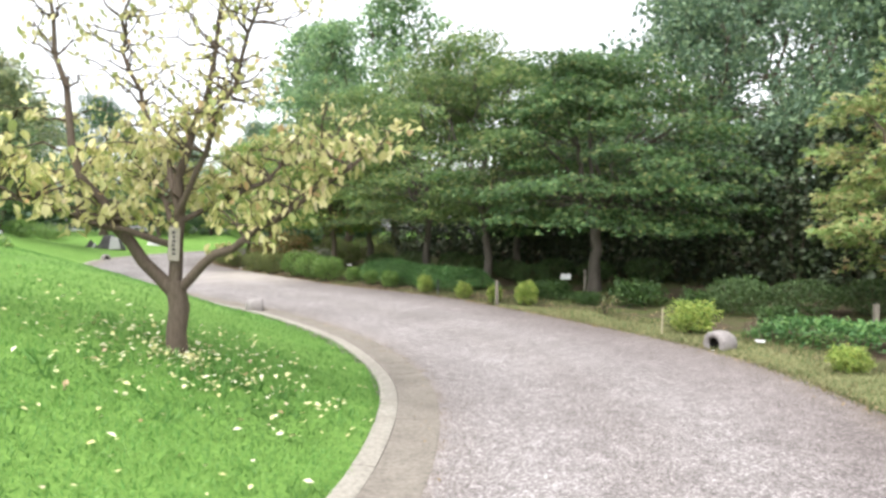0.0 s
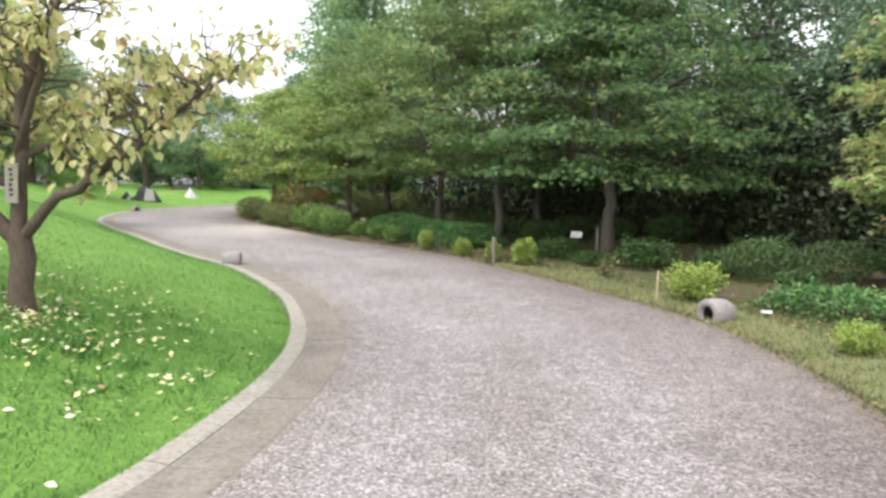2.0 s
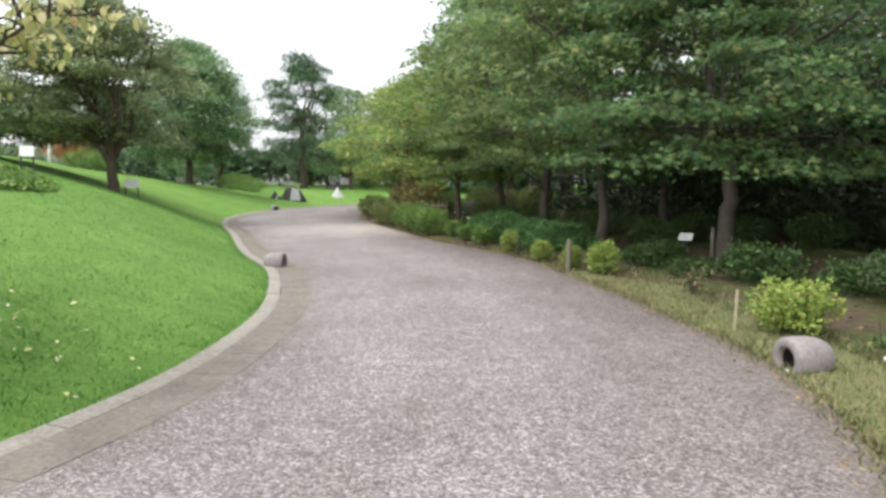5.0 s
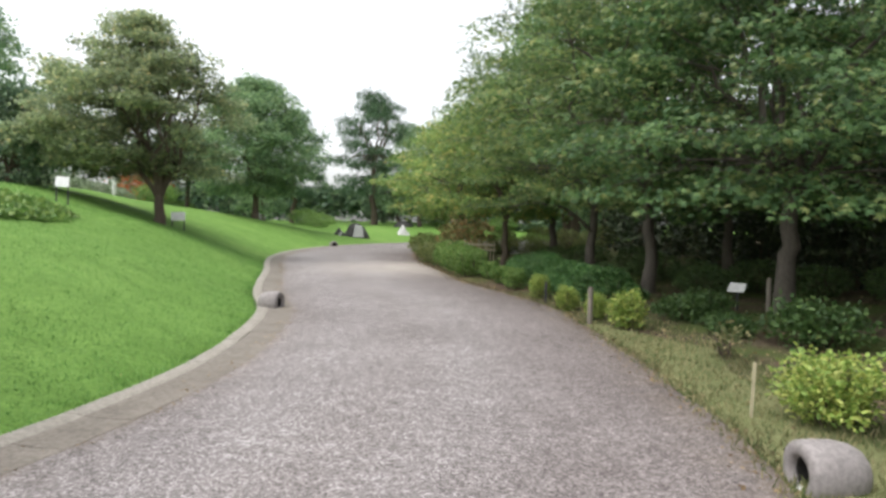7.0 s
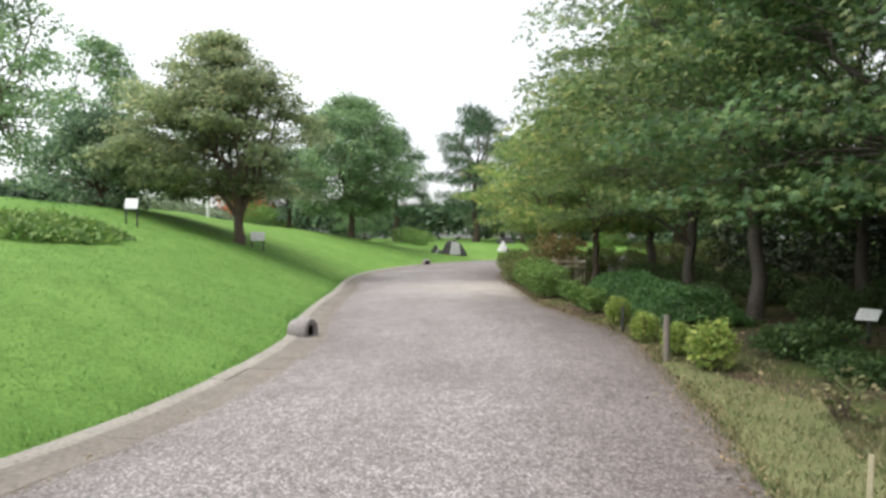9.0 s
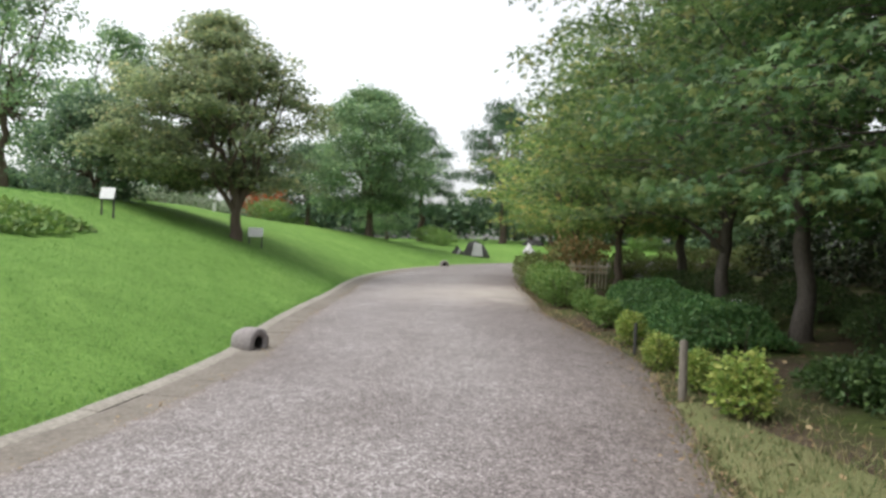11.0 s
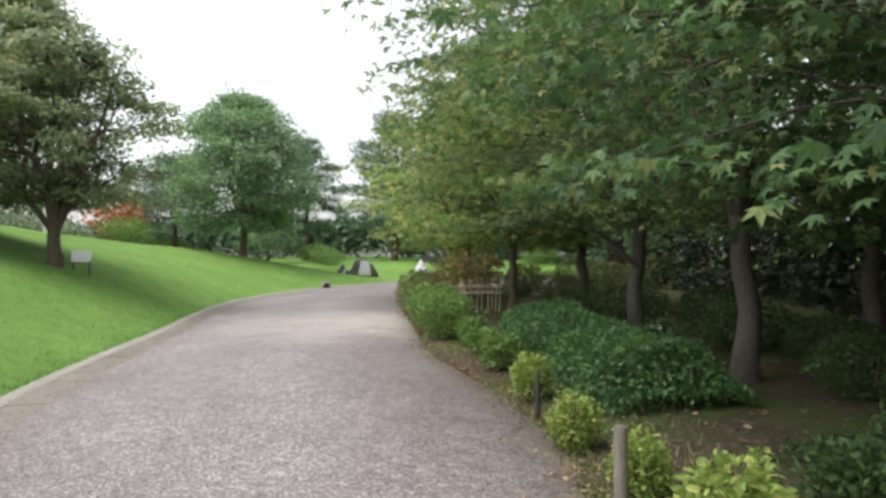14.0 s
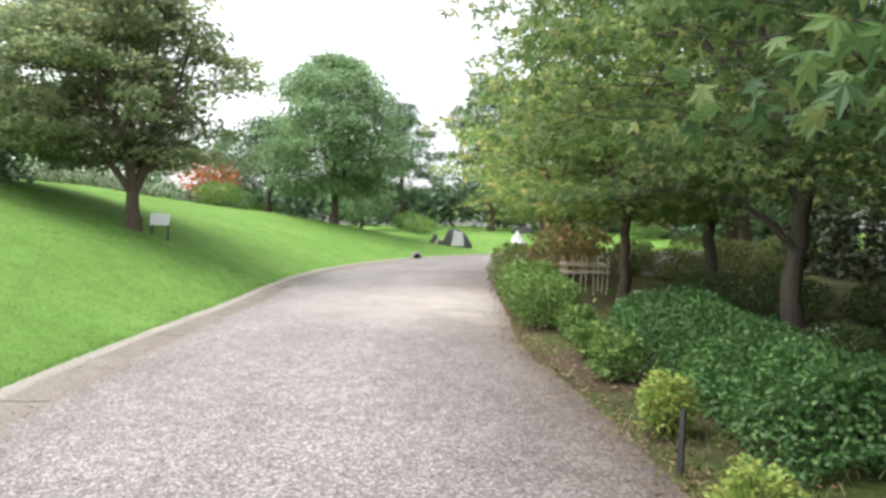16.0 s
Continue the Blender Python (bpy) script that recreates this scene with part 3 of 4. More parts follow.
def build_kerb():
    kerb = thing("kerb", Matrix(), "pale weathered concrete gutter kerb along the lawn", "kerb", kind="structure")
    # across the stone: (distance to the road side, height)
    stone = [(0.05, -0.12), (0.05, 0.022), (0.038, 0.034), (-0.07, 0.030), (-0.112, 0.020), (-0.1155, -0.06)]
    slab = [(-0.1158, -0.06), (-0.1158, 0.0195), (-0.126, 0.019), (-0.28, 0.013), (-0.47, 0.018), (-0.48, 0.014), (-0.485, -0.06)]
    start = 14
    for s in range(start, len(KL) - 8, 4):
        idx = np.array([s + 0.02, s + 1, s + 2, s + 3, s + 3.98])
        c = np.stack([np.interp(idx, np.arange(len(KL)), KL[:, q]) for q in (0, 1)], 1)
        nn = np.stack([np.interp(idx, np.arange(len(KL)), KN[:, q]) for q in (0, 1)], 1)
        for name, sect, mat, q in (("kerb_stone", stone, CONCRETE, 1), ("gutter_slab", slab, GUTTER, 5)):
            jit = 0.006 * noise.noise((s * 0.7, q, 1))
            v = [(*(c[i] + nn[i] * (a + jit)), slope(c[i, 1]) + h + jit) for i in range(5) for a, h in sect]
            m = len(sect)
            f = [(i * m + j, (i + 1) * m + j, (i + 1) * m + j + 1, i * m + j + 1) for i in range(4) for j in range(m - 1)]
            f += [tuple(range(m)), tuple(range(4 * m, 5 * m))[::-1]]
            part(name, mesh_of(name, v, f, mat), None, kerb)


def build_verge():
    """Strip of dry cut grass between the road and the planting."""
    sel = [i for i in range(0, len(EL), 2) if -4 < EL[i, 1] < 14.2]
    v, f = [], []
    cols = [0.06, -0.12, -0.3, -0.5, -0.75, -0.95]
    for i in sel:
        w = 1.0 + 0.35 * noise.noise((EL[i, 0], EL[i, 1], 7.0)) if EL[i, 1] < 12.5 else max(0.15, 1.0 - (EL[i, 1] - 12.5) * 0.5)
        for k, c in enumerate(cols):
            q = EL[i] + EN[i] * (c * w if c < 0 else c)
            v.append((q[0], q[1], ground(*q) + (-0.03 if k in (0, 5) else 0.022) + 0.015 * noise.noise((q[0] * 4, q[1] * 4, 2.0))))
    n = len(cols)
    for i in range(len(sel) - 1):
        f += [(i * n + j, (i + 1) * n + j, (i + 1) * n + j + 1, i * n + j + 1)[::-1] for j in range(n - 1)]
    tagged(new("verge", mesh_of("verge", v, f, VERGE, True)), "dry yellowish cut grass strip beside the path", "verge", kind="structure")


build_ground()
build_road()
build_kerb()
build_verge()

# ---- grass and fallen leaves ----
def build_grass():
    rng = np.random.default_rng(5)
    g = Geo()
    n = 70000
    i = rng.integers(30, 235, n)
    d = rng.uniform(0, 1, n) ** 1.7 * 7.5 + 0.02
    xy = KL[i] + rng.uniform(-0.1, 0.1, (n, 2)) + KN[i] * d[:, None]
    dd = side(xy, KL, KN)
    xy = xy[dd > 0.01]
    z = heights(xy, False)
    scatter(g, BLADE, np.column_stack([xy, z - 0.005]), 0.04, rng, 0.45, 0.0)
    n = 50000
    xy = np.stack([rng.normal(-2.3, 1.9, n), rng.normal(4.2, 2.2, n)], 1)
    xy = xy[side(xy, KL, KN) > 0.015]
    scatter(g, BLADE, np.column_stack([xy, heights(xy, False) - 0.005]), 0.042, rng, 0.6, 0.0)
    tagged(new("lawn_grass", g.mesh("lawn_grass", F_GRASS)), "short green lawn grass beside the kerb", "grass", kind="stuff")
    g = Geo()
    n = 46000
    i = rng.integers(30, 200, n)
    xy = EL[i] + rng.uniform(-0.1, 0.1, (n, 2)) - EN[i] * (rng.uniform(0, 1, n) ** 1.3 * 1.1 - 0.03)[:, None]
    xy = xy[(xy[:, 1] < 13.2) | (rng.uniform(0, 1, len(xy)) < 0.25)]
    z = heights(xy, False)
    scatter(g, BLADE, np.column_stack([xy, z]), 0.06, rng, 0.5, 0.0)
    tagged(new("verge_grass", g.mesh("verge_grass", F_DRY)), "thin dry grass blades on the verge", "grass", kind="stuff")
    g = Geo()
    n = 700
    a, q = rng.uniform(0, 2 * np.pi, n), np.abs(rng.normal(0, 1.25, n))
    xy = np.stack([-2.15 + q * np.cos(a), 5.75 + q * np.sin(a) * 0.95], 1)
    xy = xy[side(xy, KL, KN) > 0.1]
    scatter(g, LEAF, np.column_stack([xy, heights(xy, False) + 0.045]), 0.056, rng, 0.3, 0.0)
    tagged(new("fallen_leaves", g.mesh("fallen_leaves", F_FALLEN)), "pale yellow fallen leaves scattered on the lawn", "leaves", kind="stuff")
    g = Geo()
    n = 5000
    xy = np.stack([rng.uniform(-9, 7, n), rng.uniform(8, 27, n)], 1)
    e = -side(xy, EL, EN)
    xy = xy[(e > 0.05) & (e < 5)]
    scatter(g, LEAF, np.column_stack([xy, heights(xy, False) + 0.015]), 0.06, rng, 0.3, 0.0)
    tagged(new("leaf_litter", g.mesh("leaf_litter", F_LITTER)), "brown dry leaf litter under the maples", "leaves", kind="stuff")
    # dry leaves and grit gathered where the gutter meets the road, and along the planted edge
    g = Geo()
    n = 3600
    i = rng.integers(20, len(KL) - 20, n)
    xy = KL[i] + rng.uniform(-0.1, 0.1, (n, 2)) - KN[i] * (0.46 + rng.normal(0, 0.06, n))[:, None]
    xy = xy[np.array([noise.noise((p[0] * 0.8, p[1] * 0.8, 9.0)) for p in xy]) > -0.15]
    scatter(g, LEAF, np.column_stack([xy, slope(xy[:, 1]) + 0.012]), 0.032, rng, 0.2, 0.0)
    i = rng.integers(60, len(EL) - 40, n)
    xy = EL[i] + rng.uniform(-0.1, 0.1, (n, 2)) + EN[i] * rng.normal(0.02, 0.14, n)[:, None]
    scatter(g, LEAF, np.column_stack([xy, slope(xy[:, 1]) + 0.02]), 0.04, rng, 0.3, 0.0)
    i = rng.integers(165, len(EL) - 60, 4200)
    xy = EL[i] + rng.uniform(-0.1, 0.1, (4200, 2)) - EN[i] * (rng.uniform(0, 1, 4200) ** 1.6 * 0.7)[:, None]
    scatter(g, LEAF, np.column_stack([xy, heights(xy, False) + 0.012]), 0.038, rng, 0.3, 0.0)
    tagged(new("gutter_litter", g.mesh("gutter_litter", F_LITTER)), "small brown leaf bits gathered along the gutter", "leaves", kind="stuff")
    # taller weeds in the grass under the dogwood
    g = Geo()
    for k in range(90):
        a, q = rng.uniform(0, 2 * np.pi), abs(rng.normal(0, 0.9))
        x, y = -1.75 + q * math.cos(a), 5.6 + q * math.sin(a)
        if side(np.array([[x, y]]), KL, KN)[0] < 0.15:
            continue
        c = np.column_stack([rng.normal(x, 0.05, 12), rng.normal(y, 0.05, 12)])
        scatter(g, BLADE, np.column_stack([c, heights(c, False)]), 0.085, rng, 0.5, 0.0)
    tagged(new("grass_tufts", g.mesh("grass_tufts", F_GRASS)), "longer weedy grass tufts under the small tree", "grass", kind="stuff")


build_grass()


# ---- stone path lights ----
def stone_light(x, y, facing, label):
    ob = thing("stone_path_light", at(x, y, facing, 0.94, dz=0.105), label, "path light", "stone path lights")
    bm = bmesh.new()
    R = 0.19
    lathe(bm, [(-0.14, 0.02), (-0.14, 0.08), (-0.13, 0.115), (-0.105, 0.145), (-0.05, 0.172), (0.03, R), (0.14, R), (0.20, 0.182), (0.218, 0.17), (0.22, 0.13), (0.215, 0.10), (0.18, 0.094)])
    for v in bm.verts:
        v.co += v.co.normalized() * 0.008 * noise.noise(v.co * 9 + Vector((x, y, 0)))
    bmesh.ops.recalc_face_normals(bm, faces=bm.faces)
    for f in bm.faces:
        f.smooth = True
    part("body", bm, STONE, ob)
    bm = bmesh.new()
    lathe(bm, [(0.182, 0.0945), (0.02, 0.09), (0.0, 0.07), (0.0, 0.001)])
    part("bore", bm, HOLLOW, ob, "dark hollow bore")
    bm = bmesh.new()
    bmesh.ops.create_uvsphere(bm, u_segments=12, v_segments=8, radius=0.022, matrix=Matrix.Translation((0.20, 0.0, -0.085)) @ Matrix.Diagonal((1, 1.3, 0.8, 1)))
    part("lamp_lens", bm, LENS, ob, "small white lamp lens")
    return ob


stone_light(3.70, 9.08, 208, "hollow grey stone path light lying on the verge")
stone_light(-3.66, 13.25, 15, "hollow grey stone path light lying on the kerb")
stone_light(-15.15, 31.1, -35, "small grey stone path light on the far lawn edge")


# ---- posts and signs ----
def post(name, x, y, r, h, material, label, square=False, lean_x=0.0):
    bm = bmesh.new()
    if square:
        box(bm, r * 2, r * 2, h + 0.1, 0, 0, h / 2 - 0.05, 0.004)
    else:
        bmesh.ops.create_cone(bm, cap_ends=True, segments=14, radius1=r, radius2=r * 0.94, depth=h + 0.1, matrix=Matrix.Translation((0, 0, h / 2 - 0.05)))
        top = [e for e in bm.edges if all(v.co.z > h - 0.01 for v in e.verts)]
        bmesh.ops.bevel(bm, geom=top, offset=r * 0.25, segments=2, affect="EDGES")
    for v in bm.verts:
        v.co += Vector((noise.noise(v.co * 7), noise.noise(v.co * 7 + Vector((4, 0, 0))), 0)) * r * 0.15
    me = bpy.data.meshes.new(name)
    bm.to_mesh(me)
    bm.free()
    me.materials.append(material)
    ob = new(name, me)
    ob.matrix_world = at(x, y) @ pose(0, 0, 0, 0, lean_x, 0)
    return tagged(ob, label, "post")


post("wooden_post", 1.10, 14.10, 0.035, 0.53, POST_WOOD, "grey weathered round wooden post beside a shrub")
post("pale_stake", 3.24, 10.22, 0.012, 0.44, PALE_STAKE, "thin pale wooden stake at the verge", True, 2.0)
post("wooden_post", 3.22, 15.65, 0.035, 0.52, POST_WOOD, "grey wooden post standing by the plant sign")
post("dark_stake", -0.12, 15.95, 0.016, 0.40, DARK_METAL, "short dark metal stake by the hedge", True, 1.0)
post("dark_stake", 0.35, 15.45, 0.016, 0.38, DARK_METAL, "short dark metal stake beside a shrub", True, -1.0)
post("dark_stake", 5.85, 9.3, 0.03, 0.5, POST_WOOD, "grey stake near the yellow maple", True, 0.0)


def plant_sign(x, y, yaw, h, w, d, tilt, legs, label, post_h=None):
    ob = thing("plant_sign", at(x, y, yaw), label, "sign", "plant signs")
    bm = bmesh.new()
    box(bm, w, d, 0.012, 0, 0, 0, 0.003)
    p = part("plate", bm, PLATE, ob, "white plate")
    p.matrix_local = pose(0, 0, h, tilt, 0, 0)
    bm = bmesh.new()
    for k in range(4):
        box(bm, w * (0.7 - 0.1 * (k % 2)), 0.012, 0.002, -0.02 * (k % 2), d * (0.28 - 0.18 * k), 0.0075)
    q = part("text_lines", bm, HOLLOW_TEXT, p, "faint grey lines of print")
    for dx in ([0] if legs == 1 else [-w * 0.42, w * 0.42]):
        bm = bmesh.new()
        box(bm, 0.035, 0.03, h + 0.1, dx, 0.03, h / 2 - 0.06, 0.003)
        part("leg", bm, DARK_METAL, ob)
    return ob


HOLLOW_TEXT = simple("faint_print", (0.5, 0.5, 0.5), (0.58, 0.58, 0.58), 20.0, 0.6, 0.3)
plant_sign(2.80, 15.75, -14, 0.36, 0.23, 0.19, 38, 1, "small tilted white plant sign on a dark stake")
plant_sign(-11.4, 15.25, 48, 0.52, 0.28, 0.27, 62, 2, "white tilted information sign on two dark legs")
plant_sign(-13.0, 20.1, 48, 0.42, 0.40, 0.26, 75, 2, "pale plant sign on two dark legs beside a tree")


# ---- bamboo frame ----
def bamboo_frame(x, y, yaw):
    ob = thing("bamboo_frame", at(x, y, yaw), "weathered bamboo plant support frame with tied rails", "plant support")
    rng = np.random.default_rng(3)
    xs = [-0.34, -0.12, 0.12, 0.34]
    spots = [(a, b) for a in xs for b in (-0.3, 0.3)] + [(a, b) for a in (-0.34, 0.34) for b in (0.0,)]
    for a, b in spots:
        g = Geo()
        h = rng.uniform(0.62, 0.76)
        tube(g, curve_pts((a, b, -0.1), (a + rng.normal(0, 0.015), b + rng.normal(0, 0.015), h), rng, 5, 0, 0.01), [0.014] * 5, 7)
        part("upright", g.mesh("upright", BAMBOO, True), None, ob)
    for z in (0.42, 0.56):
        for p, q in (((-0.41, -0.315), (0.41, -0.315)), ((-0.41, 0.315), (0.41, 0.315)), ((-0.355, -0.38), (-0.355, 0.38)), ((0.355, -0.38), (0.355, 0.38))):
            g = Geo()
            tube(g, curve_pts((*p, z), (*q, z + rng.normal(0, 0.015)), rng, 5, 0, 0.008), [0.017] * 5, 7)
            part("rail", g.mesh("rail", BAMBOO, True), None, ob)


bamboo_frame(-4.65, 23.6, 40)


# ---- rocks on the far lawn ----
def rock(name, seed, m, size, material, label, peak=0.0, sub=4):
    bm = bmesh.new()
    bmesh.ops.create_icosphere(bm, subdivisions=sub, radius=1)
    for v in bm.verts:
        c = v.co.copy()
        k = 1 + 0.25 * noise.noise(c * 1.3 + Vector((seed, 0, 0))) + 0.08 * noise.noise(c * 4 + Vector((0, seed, 0)))
        v.co = Vector((c.x * k * size[0] * (1 - peak * max(c.z, 0)), c.y * k * size[1] * (1 - peak * max(c.z, 0)), c.z * k * size[2]))
        v.co.z = max(v.co.z, -0.1)
    for f in bm.faces:
        f.smooth = f.calc_area() < 0.01 and seed % 2 == 0
    ob = thing(name, m, label, "rock")
    part("stone", bm, material, ob)
    return ob


r1 = rock("memorial_rock", 2, at(-17.4, 36.3, 25) @ Matrix.Diagonal((1.0, 1.0, 1.08, 1)), (0.70, 0.42, 0.80), DARK_STONE, "black upright rock with a pale inscribed face", 0.28)
bm = bmesh.new()
vs = [bm.verts.new(p) for p in ((-0.06, -0.52, 0.03), (0.50, -0.46, 0.03), (0.38, -0.38, 0.58), (0.04, -0.42, 0.66))]
bm.faces.new(vs)
ext = bmesh.ops.extrude_face_region(bm, geom=bm.faces[:])
bmesh.ops.translate(bm, verts=[v for v in ext["geom"] if isinstance(v, bmesh.types.BMVert)], vec=(0, 0.25, 0))
bmesh.ops.recalc_face_normals(bm, faces=bm.faces)
bmesh.ops.bevel(bm, geom=bm.edges[:], offset=0.02, segments=2, affect="EDGES")
part("pale_face", bm, PALE_STONE, r1, "pale grey cut stone face")
r2 = rock("small_rock", 4, at(-18.2, 35.9, 25), (0.30, 0.22, 0.42), DARK_STONE, "small dark rock with a pale broken side", 0.6, 3)
bm = bmesh.new()
box(bm, 0.12, 0.05, 0.30, 0.14, -0.2, 0.12, 0.02, Matrix.Rotation(0.5, 4, "Y"))
part("pale_face", bm, PALE_STONE, r2, "pale broken face")
rock("pale_stone", 6, at(-16.9, 40.6, 0), (0.42, 0.3, 0.58), PALE_STONE, "pale pointed standing stone on the lawn", 0.7)
rock("boulder", 8, at(-20.0, 46.0, 0), (0.75, 0.5, 0.38), DARK_STONE, "low rounded dark boulder under the trees", 0.1, 3)
rock("garden_stone", 10, at(-4.8, 28.0, 30), (0.55, 0.35, 0.5), PALE_STONE, "pale rounded garden stone among clipped shrubs", 0.2, 3)
rock("edge_stone", 3, at(-7.2, 24.7, 0), (0.07, 0.07, 0.12), STONE, "small grey stone at the path edge", 0.2, 3)


# ---- the small yellowing dogwood on the lawn ----
def dogwood():
    rng = np.random.default_rng(21)
    bx, by = -2.31, 5.93
    tree = thing("dogwood_tree", at(bx, by, dz=-0.0), "small yellowing dogwood tree with sparse leaves on the lawn", "tree")
    g = Geo()
    tube(g, [(0, 0, -0.2), (0.0, 0, 0.0), (-0.01, 0, 0.2), (0.02, 0, 0.42), (-0.02, 0, 0.64)], [0.125, 0.098, 0.085, 0.088, 0.08], 12)
    part("trunk", g.mesh("trunk", BARK, True), None, tree)
    limbs = [
        [(-0.03, 0, 0.55), (-0.28, -0.05, 0.84), (-0.52, -0.1, 1.18), (-0.82, -0.1, 1.6), (-0.95, 0.0, 2.2), (-1.15, 0.1, 2.9), (-1.2, 0.2, 3.5)],
        [(-0.02, 0, 0.55), (0.0, 0.02, 1.05), (0.0, 0.05, 1.4), (0.06, 0.1, 1.85), (0.2, 0.1, 2.2), (0.32, 0.1, 2.9), (0.36, 0.1, 3.7)],
        [(0.0, 0, 0.55), (0.3, -0.05, 0.84), (0.62, -0.1, 1.03), (1.0, -0.15, 1.25), (1.35, -0.2, 1.5), (1.65, -0.2, 1.66)],
        [(0.0, 0.03, 1.3), (-0.2, 0.3, 1.7), (-0.5, 0.5, 2.3), (-0.72, 0.6, 2.9), (-0.75, 0.7, 3.5)],
    ]
    radii = [0.062, 0.06, 0.048, 0.035, 0.035, 0.03, 0.03, 0.03]
    for heading, reach, start, rise in ((208, 1.7, 0.95, 0.6), (38, 1.45, 1.15, 0.8), (-28, 1.1, 1.2, 1.9), (122, 1.65, 1.1, 0.8)):
        u = np.linspace(0, 1, 5)
        c, s = math.cos(radians(heading)), math.sin(radians(heading))
        limbs.append(np.stack([reach * c * u, reach * s * u, start + rise * u ** 1.1], 1).tolist())
    lv, up, twig_geo = [], [], Geo()
    for pts, r in zip(limbs, radii):
        g = Geo()
        p = np.array(pts)
        u = np.linspace(0, len(p) - 1, 14)
        q = np.stack([np.interp(u, np.arange(len(p)), p[:, k]) for k in range(3)], 1) + rng.normal(0, 0.04, (14, 3)) * np.linspace(0, 1, 14)[:, None]
        tube(g, q, np.linspace(r, 0.010, 14), 8)
        for k in range(4, 14):
            for rep in range(4):
                a, e = rng.uniform(0, 2 * np.pi), rng.uniform(-0.1, 0.9)
                ln = rng.uniform(0.25, 0.65)
                tip = q[k] + ln * np.array([math.cos(a) * math.cos(e), math.sin(a) * math.cos(e), math.sin(e)])
                t = curve_pts(q[k], tip, rng, 6, 0.04, 0.06)
                tube(twig_geo, t, np.linspace(0.013, 0.003, 6), 4)
                if tip[2] > 1.9:
                    t2 = curve_pts(t[3], t[3] + rng.normal(0, 0.2, 3) + np.array([0, 0, 0.15]), rng, 5, 0, 0.08)
                    tube(twig_geo, t2, np.linspace(0.007, 0.002, 5), 4)
                    up.extend(t2[2:])
                if tip[2] < 2.15:
                    lv.extend([t[5], t[3]] if rng.uniform() < 0.75 else [])
                else:
                    up.extend([t[5], t[4]])
        part("limb", g.mesh("limb", BARK, True), None, tree)
    tagged(part("twig_mass", twig_geo.mesh("twig_mass", BARK, True), None, tree), kind="stuff")
    bm = bmesh.new()
    box(bm, 0.095, 0.014, 0.29, 0, 0, 0, 0.003)
    plate = part("name_plate", bm, POST_WOOD_PALE, tree, "pale weathered wooden name plate tied to the stem")
    plate.matrix_local = pose(0.005, -0.078, 0.97, 2, 3, 4)
    bm = bmesh.new()
    for k in range(6):
        box(bm, 0.030 - 0.006 * (k % 2), 0.002, 0.022, 0.004 * (k % 3 - 1), -0.0082, 0.095 - 0.036 * k)
    part("text_lines", bm, DARK_METAL, plate, "worn dark column of writing")
    g = Geo()
    lv, up = np.array(lv), np.array(up)
    lv = np.repeat(lv, rng.integers(5, 11, len(lv)), axis=0)
    lv = lv + rng.normal(0, 1, lv.shape) * np.array([0.062, 0.062, 0.045])
    scatter(g, OVAL, lv, 0.090, rng, 0.45, 0.85)
    up = up[rng.uniform(0, 1, len(up)) < 0.8]
    up = np.repeat(up, 2, axis=0)
    scatter(g, OVAL, up + rng.normal(0, 0.05, up.shape), 0.075, rng, 0.6, 0.8)
    part("crown", g.mesh("crown", F_YELLOW), None, tree, "drooping pale yellow leaves")


dogwood()

# ---- trees of the lawn ----
grow("spreading_tree", 31, at(-13.3, 19.65), "broad olive-green tree with a vase of limbs", "tree", 6.1, 3.15, 1.75, 0.75, 0.16, F_OLIVE, BARK, limbs=9, clumps=330, per=150, leaf=0.13, flat=0.28, clump_r=0.58, profile=0.8, shell=0.6, gap=0.12, shift=(-0.5, -0.35), tilt=0.4, twig_r=0.016, tiers=8)
grow("round_tree", 32, at(-20.9, 32.4), "rounded fresh green tree in mulched lawn", "tree", 7.0, 3.4, 1.4, 1.5, 0.17, F_GREEN, BARK, limbs=7, clumps=300, per=120, leaf=0.16, flat=0.45, clump_r=0.68, profile=0.9, shell=0.5, gap=0.0, twig_r=0.014)
grow("lawn_tree", 33, at(-26.8, 33.5), "smaller green tree on the lawn crest", "tree", 4.9, 2.5, 1.5, 1.4, 0.13, F_FOREST, BARK, limbs=6, clumps=120, per=90, leaf=0.16, flat=0.6, clump_r=0.75)
dark_mag = grow("evergreen_tree", 34, at(-17.2, 17.6), "dense dark evergreen tree behind the sign", "tree", 2.9, 2.0, 0.15, 0.5, 0.10, F_FOREST, BARK, limbs=5, clumps=110, per=90, leaf=0.14, flat=0.7, clump_r=0.5, tilt=0.7)
pine = grow("pine_tree", 35, at(-23.0, 47.0), "tall pine tree with layered dark boughs", "tree", 9.5, 3.4, 2.4, 5.0, 0.2, F_PINE, BARK, limbs=7, clumps=80, per=260, leaf=0.22, shape=NEEDLE, flat=0.35, clump_r=0.95, tilt=0.9, profile=0.7, shell=0.6)
copy_thing(pine, at(-29.0, 45.5, 130, 0.85))

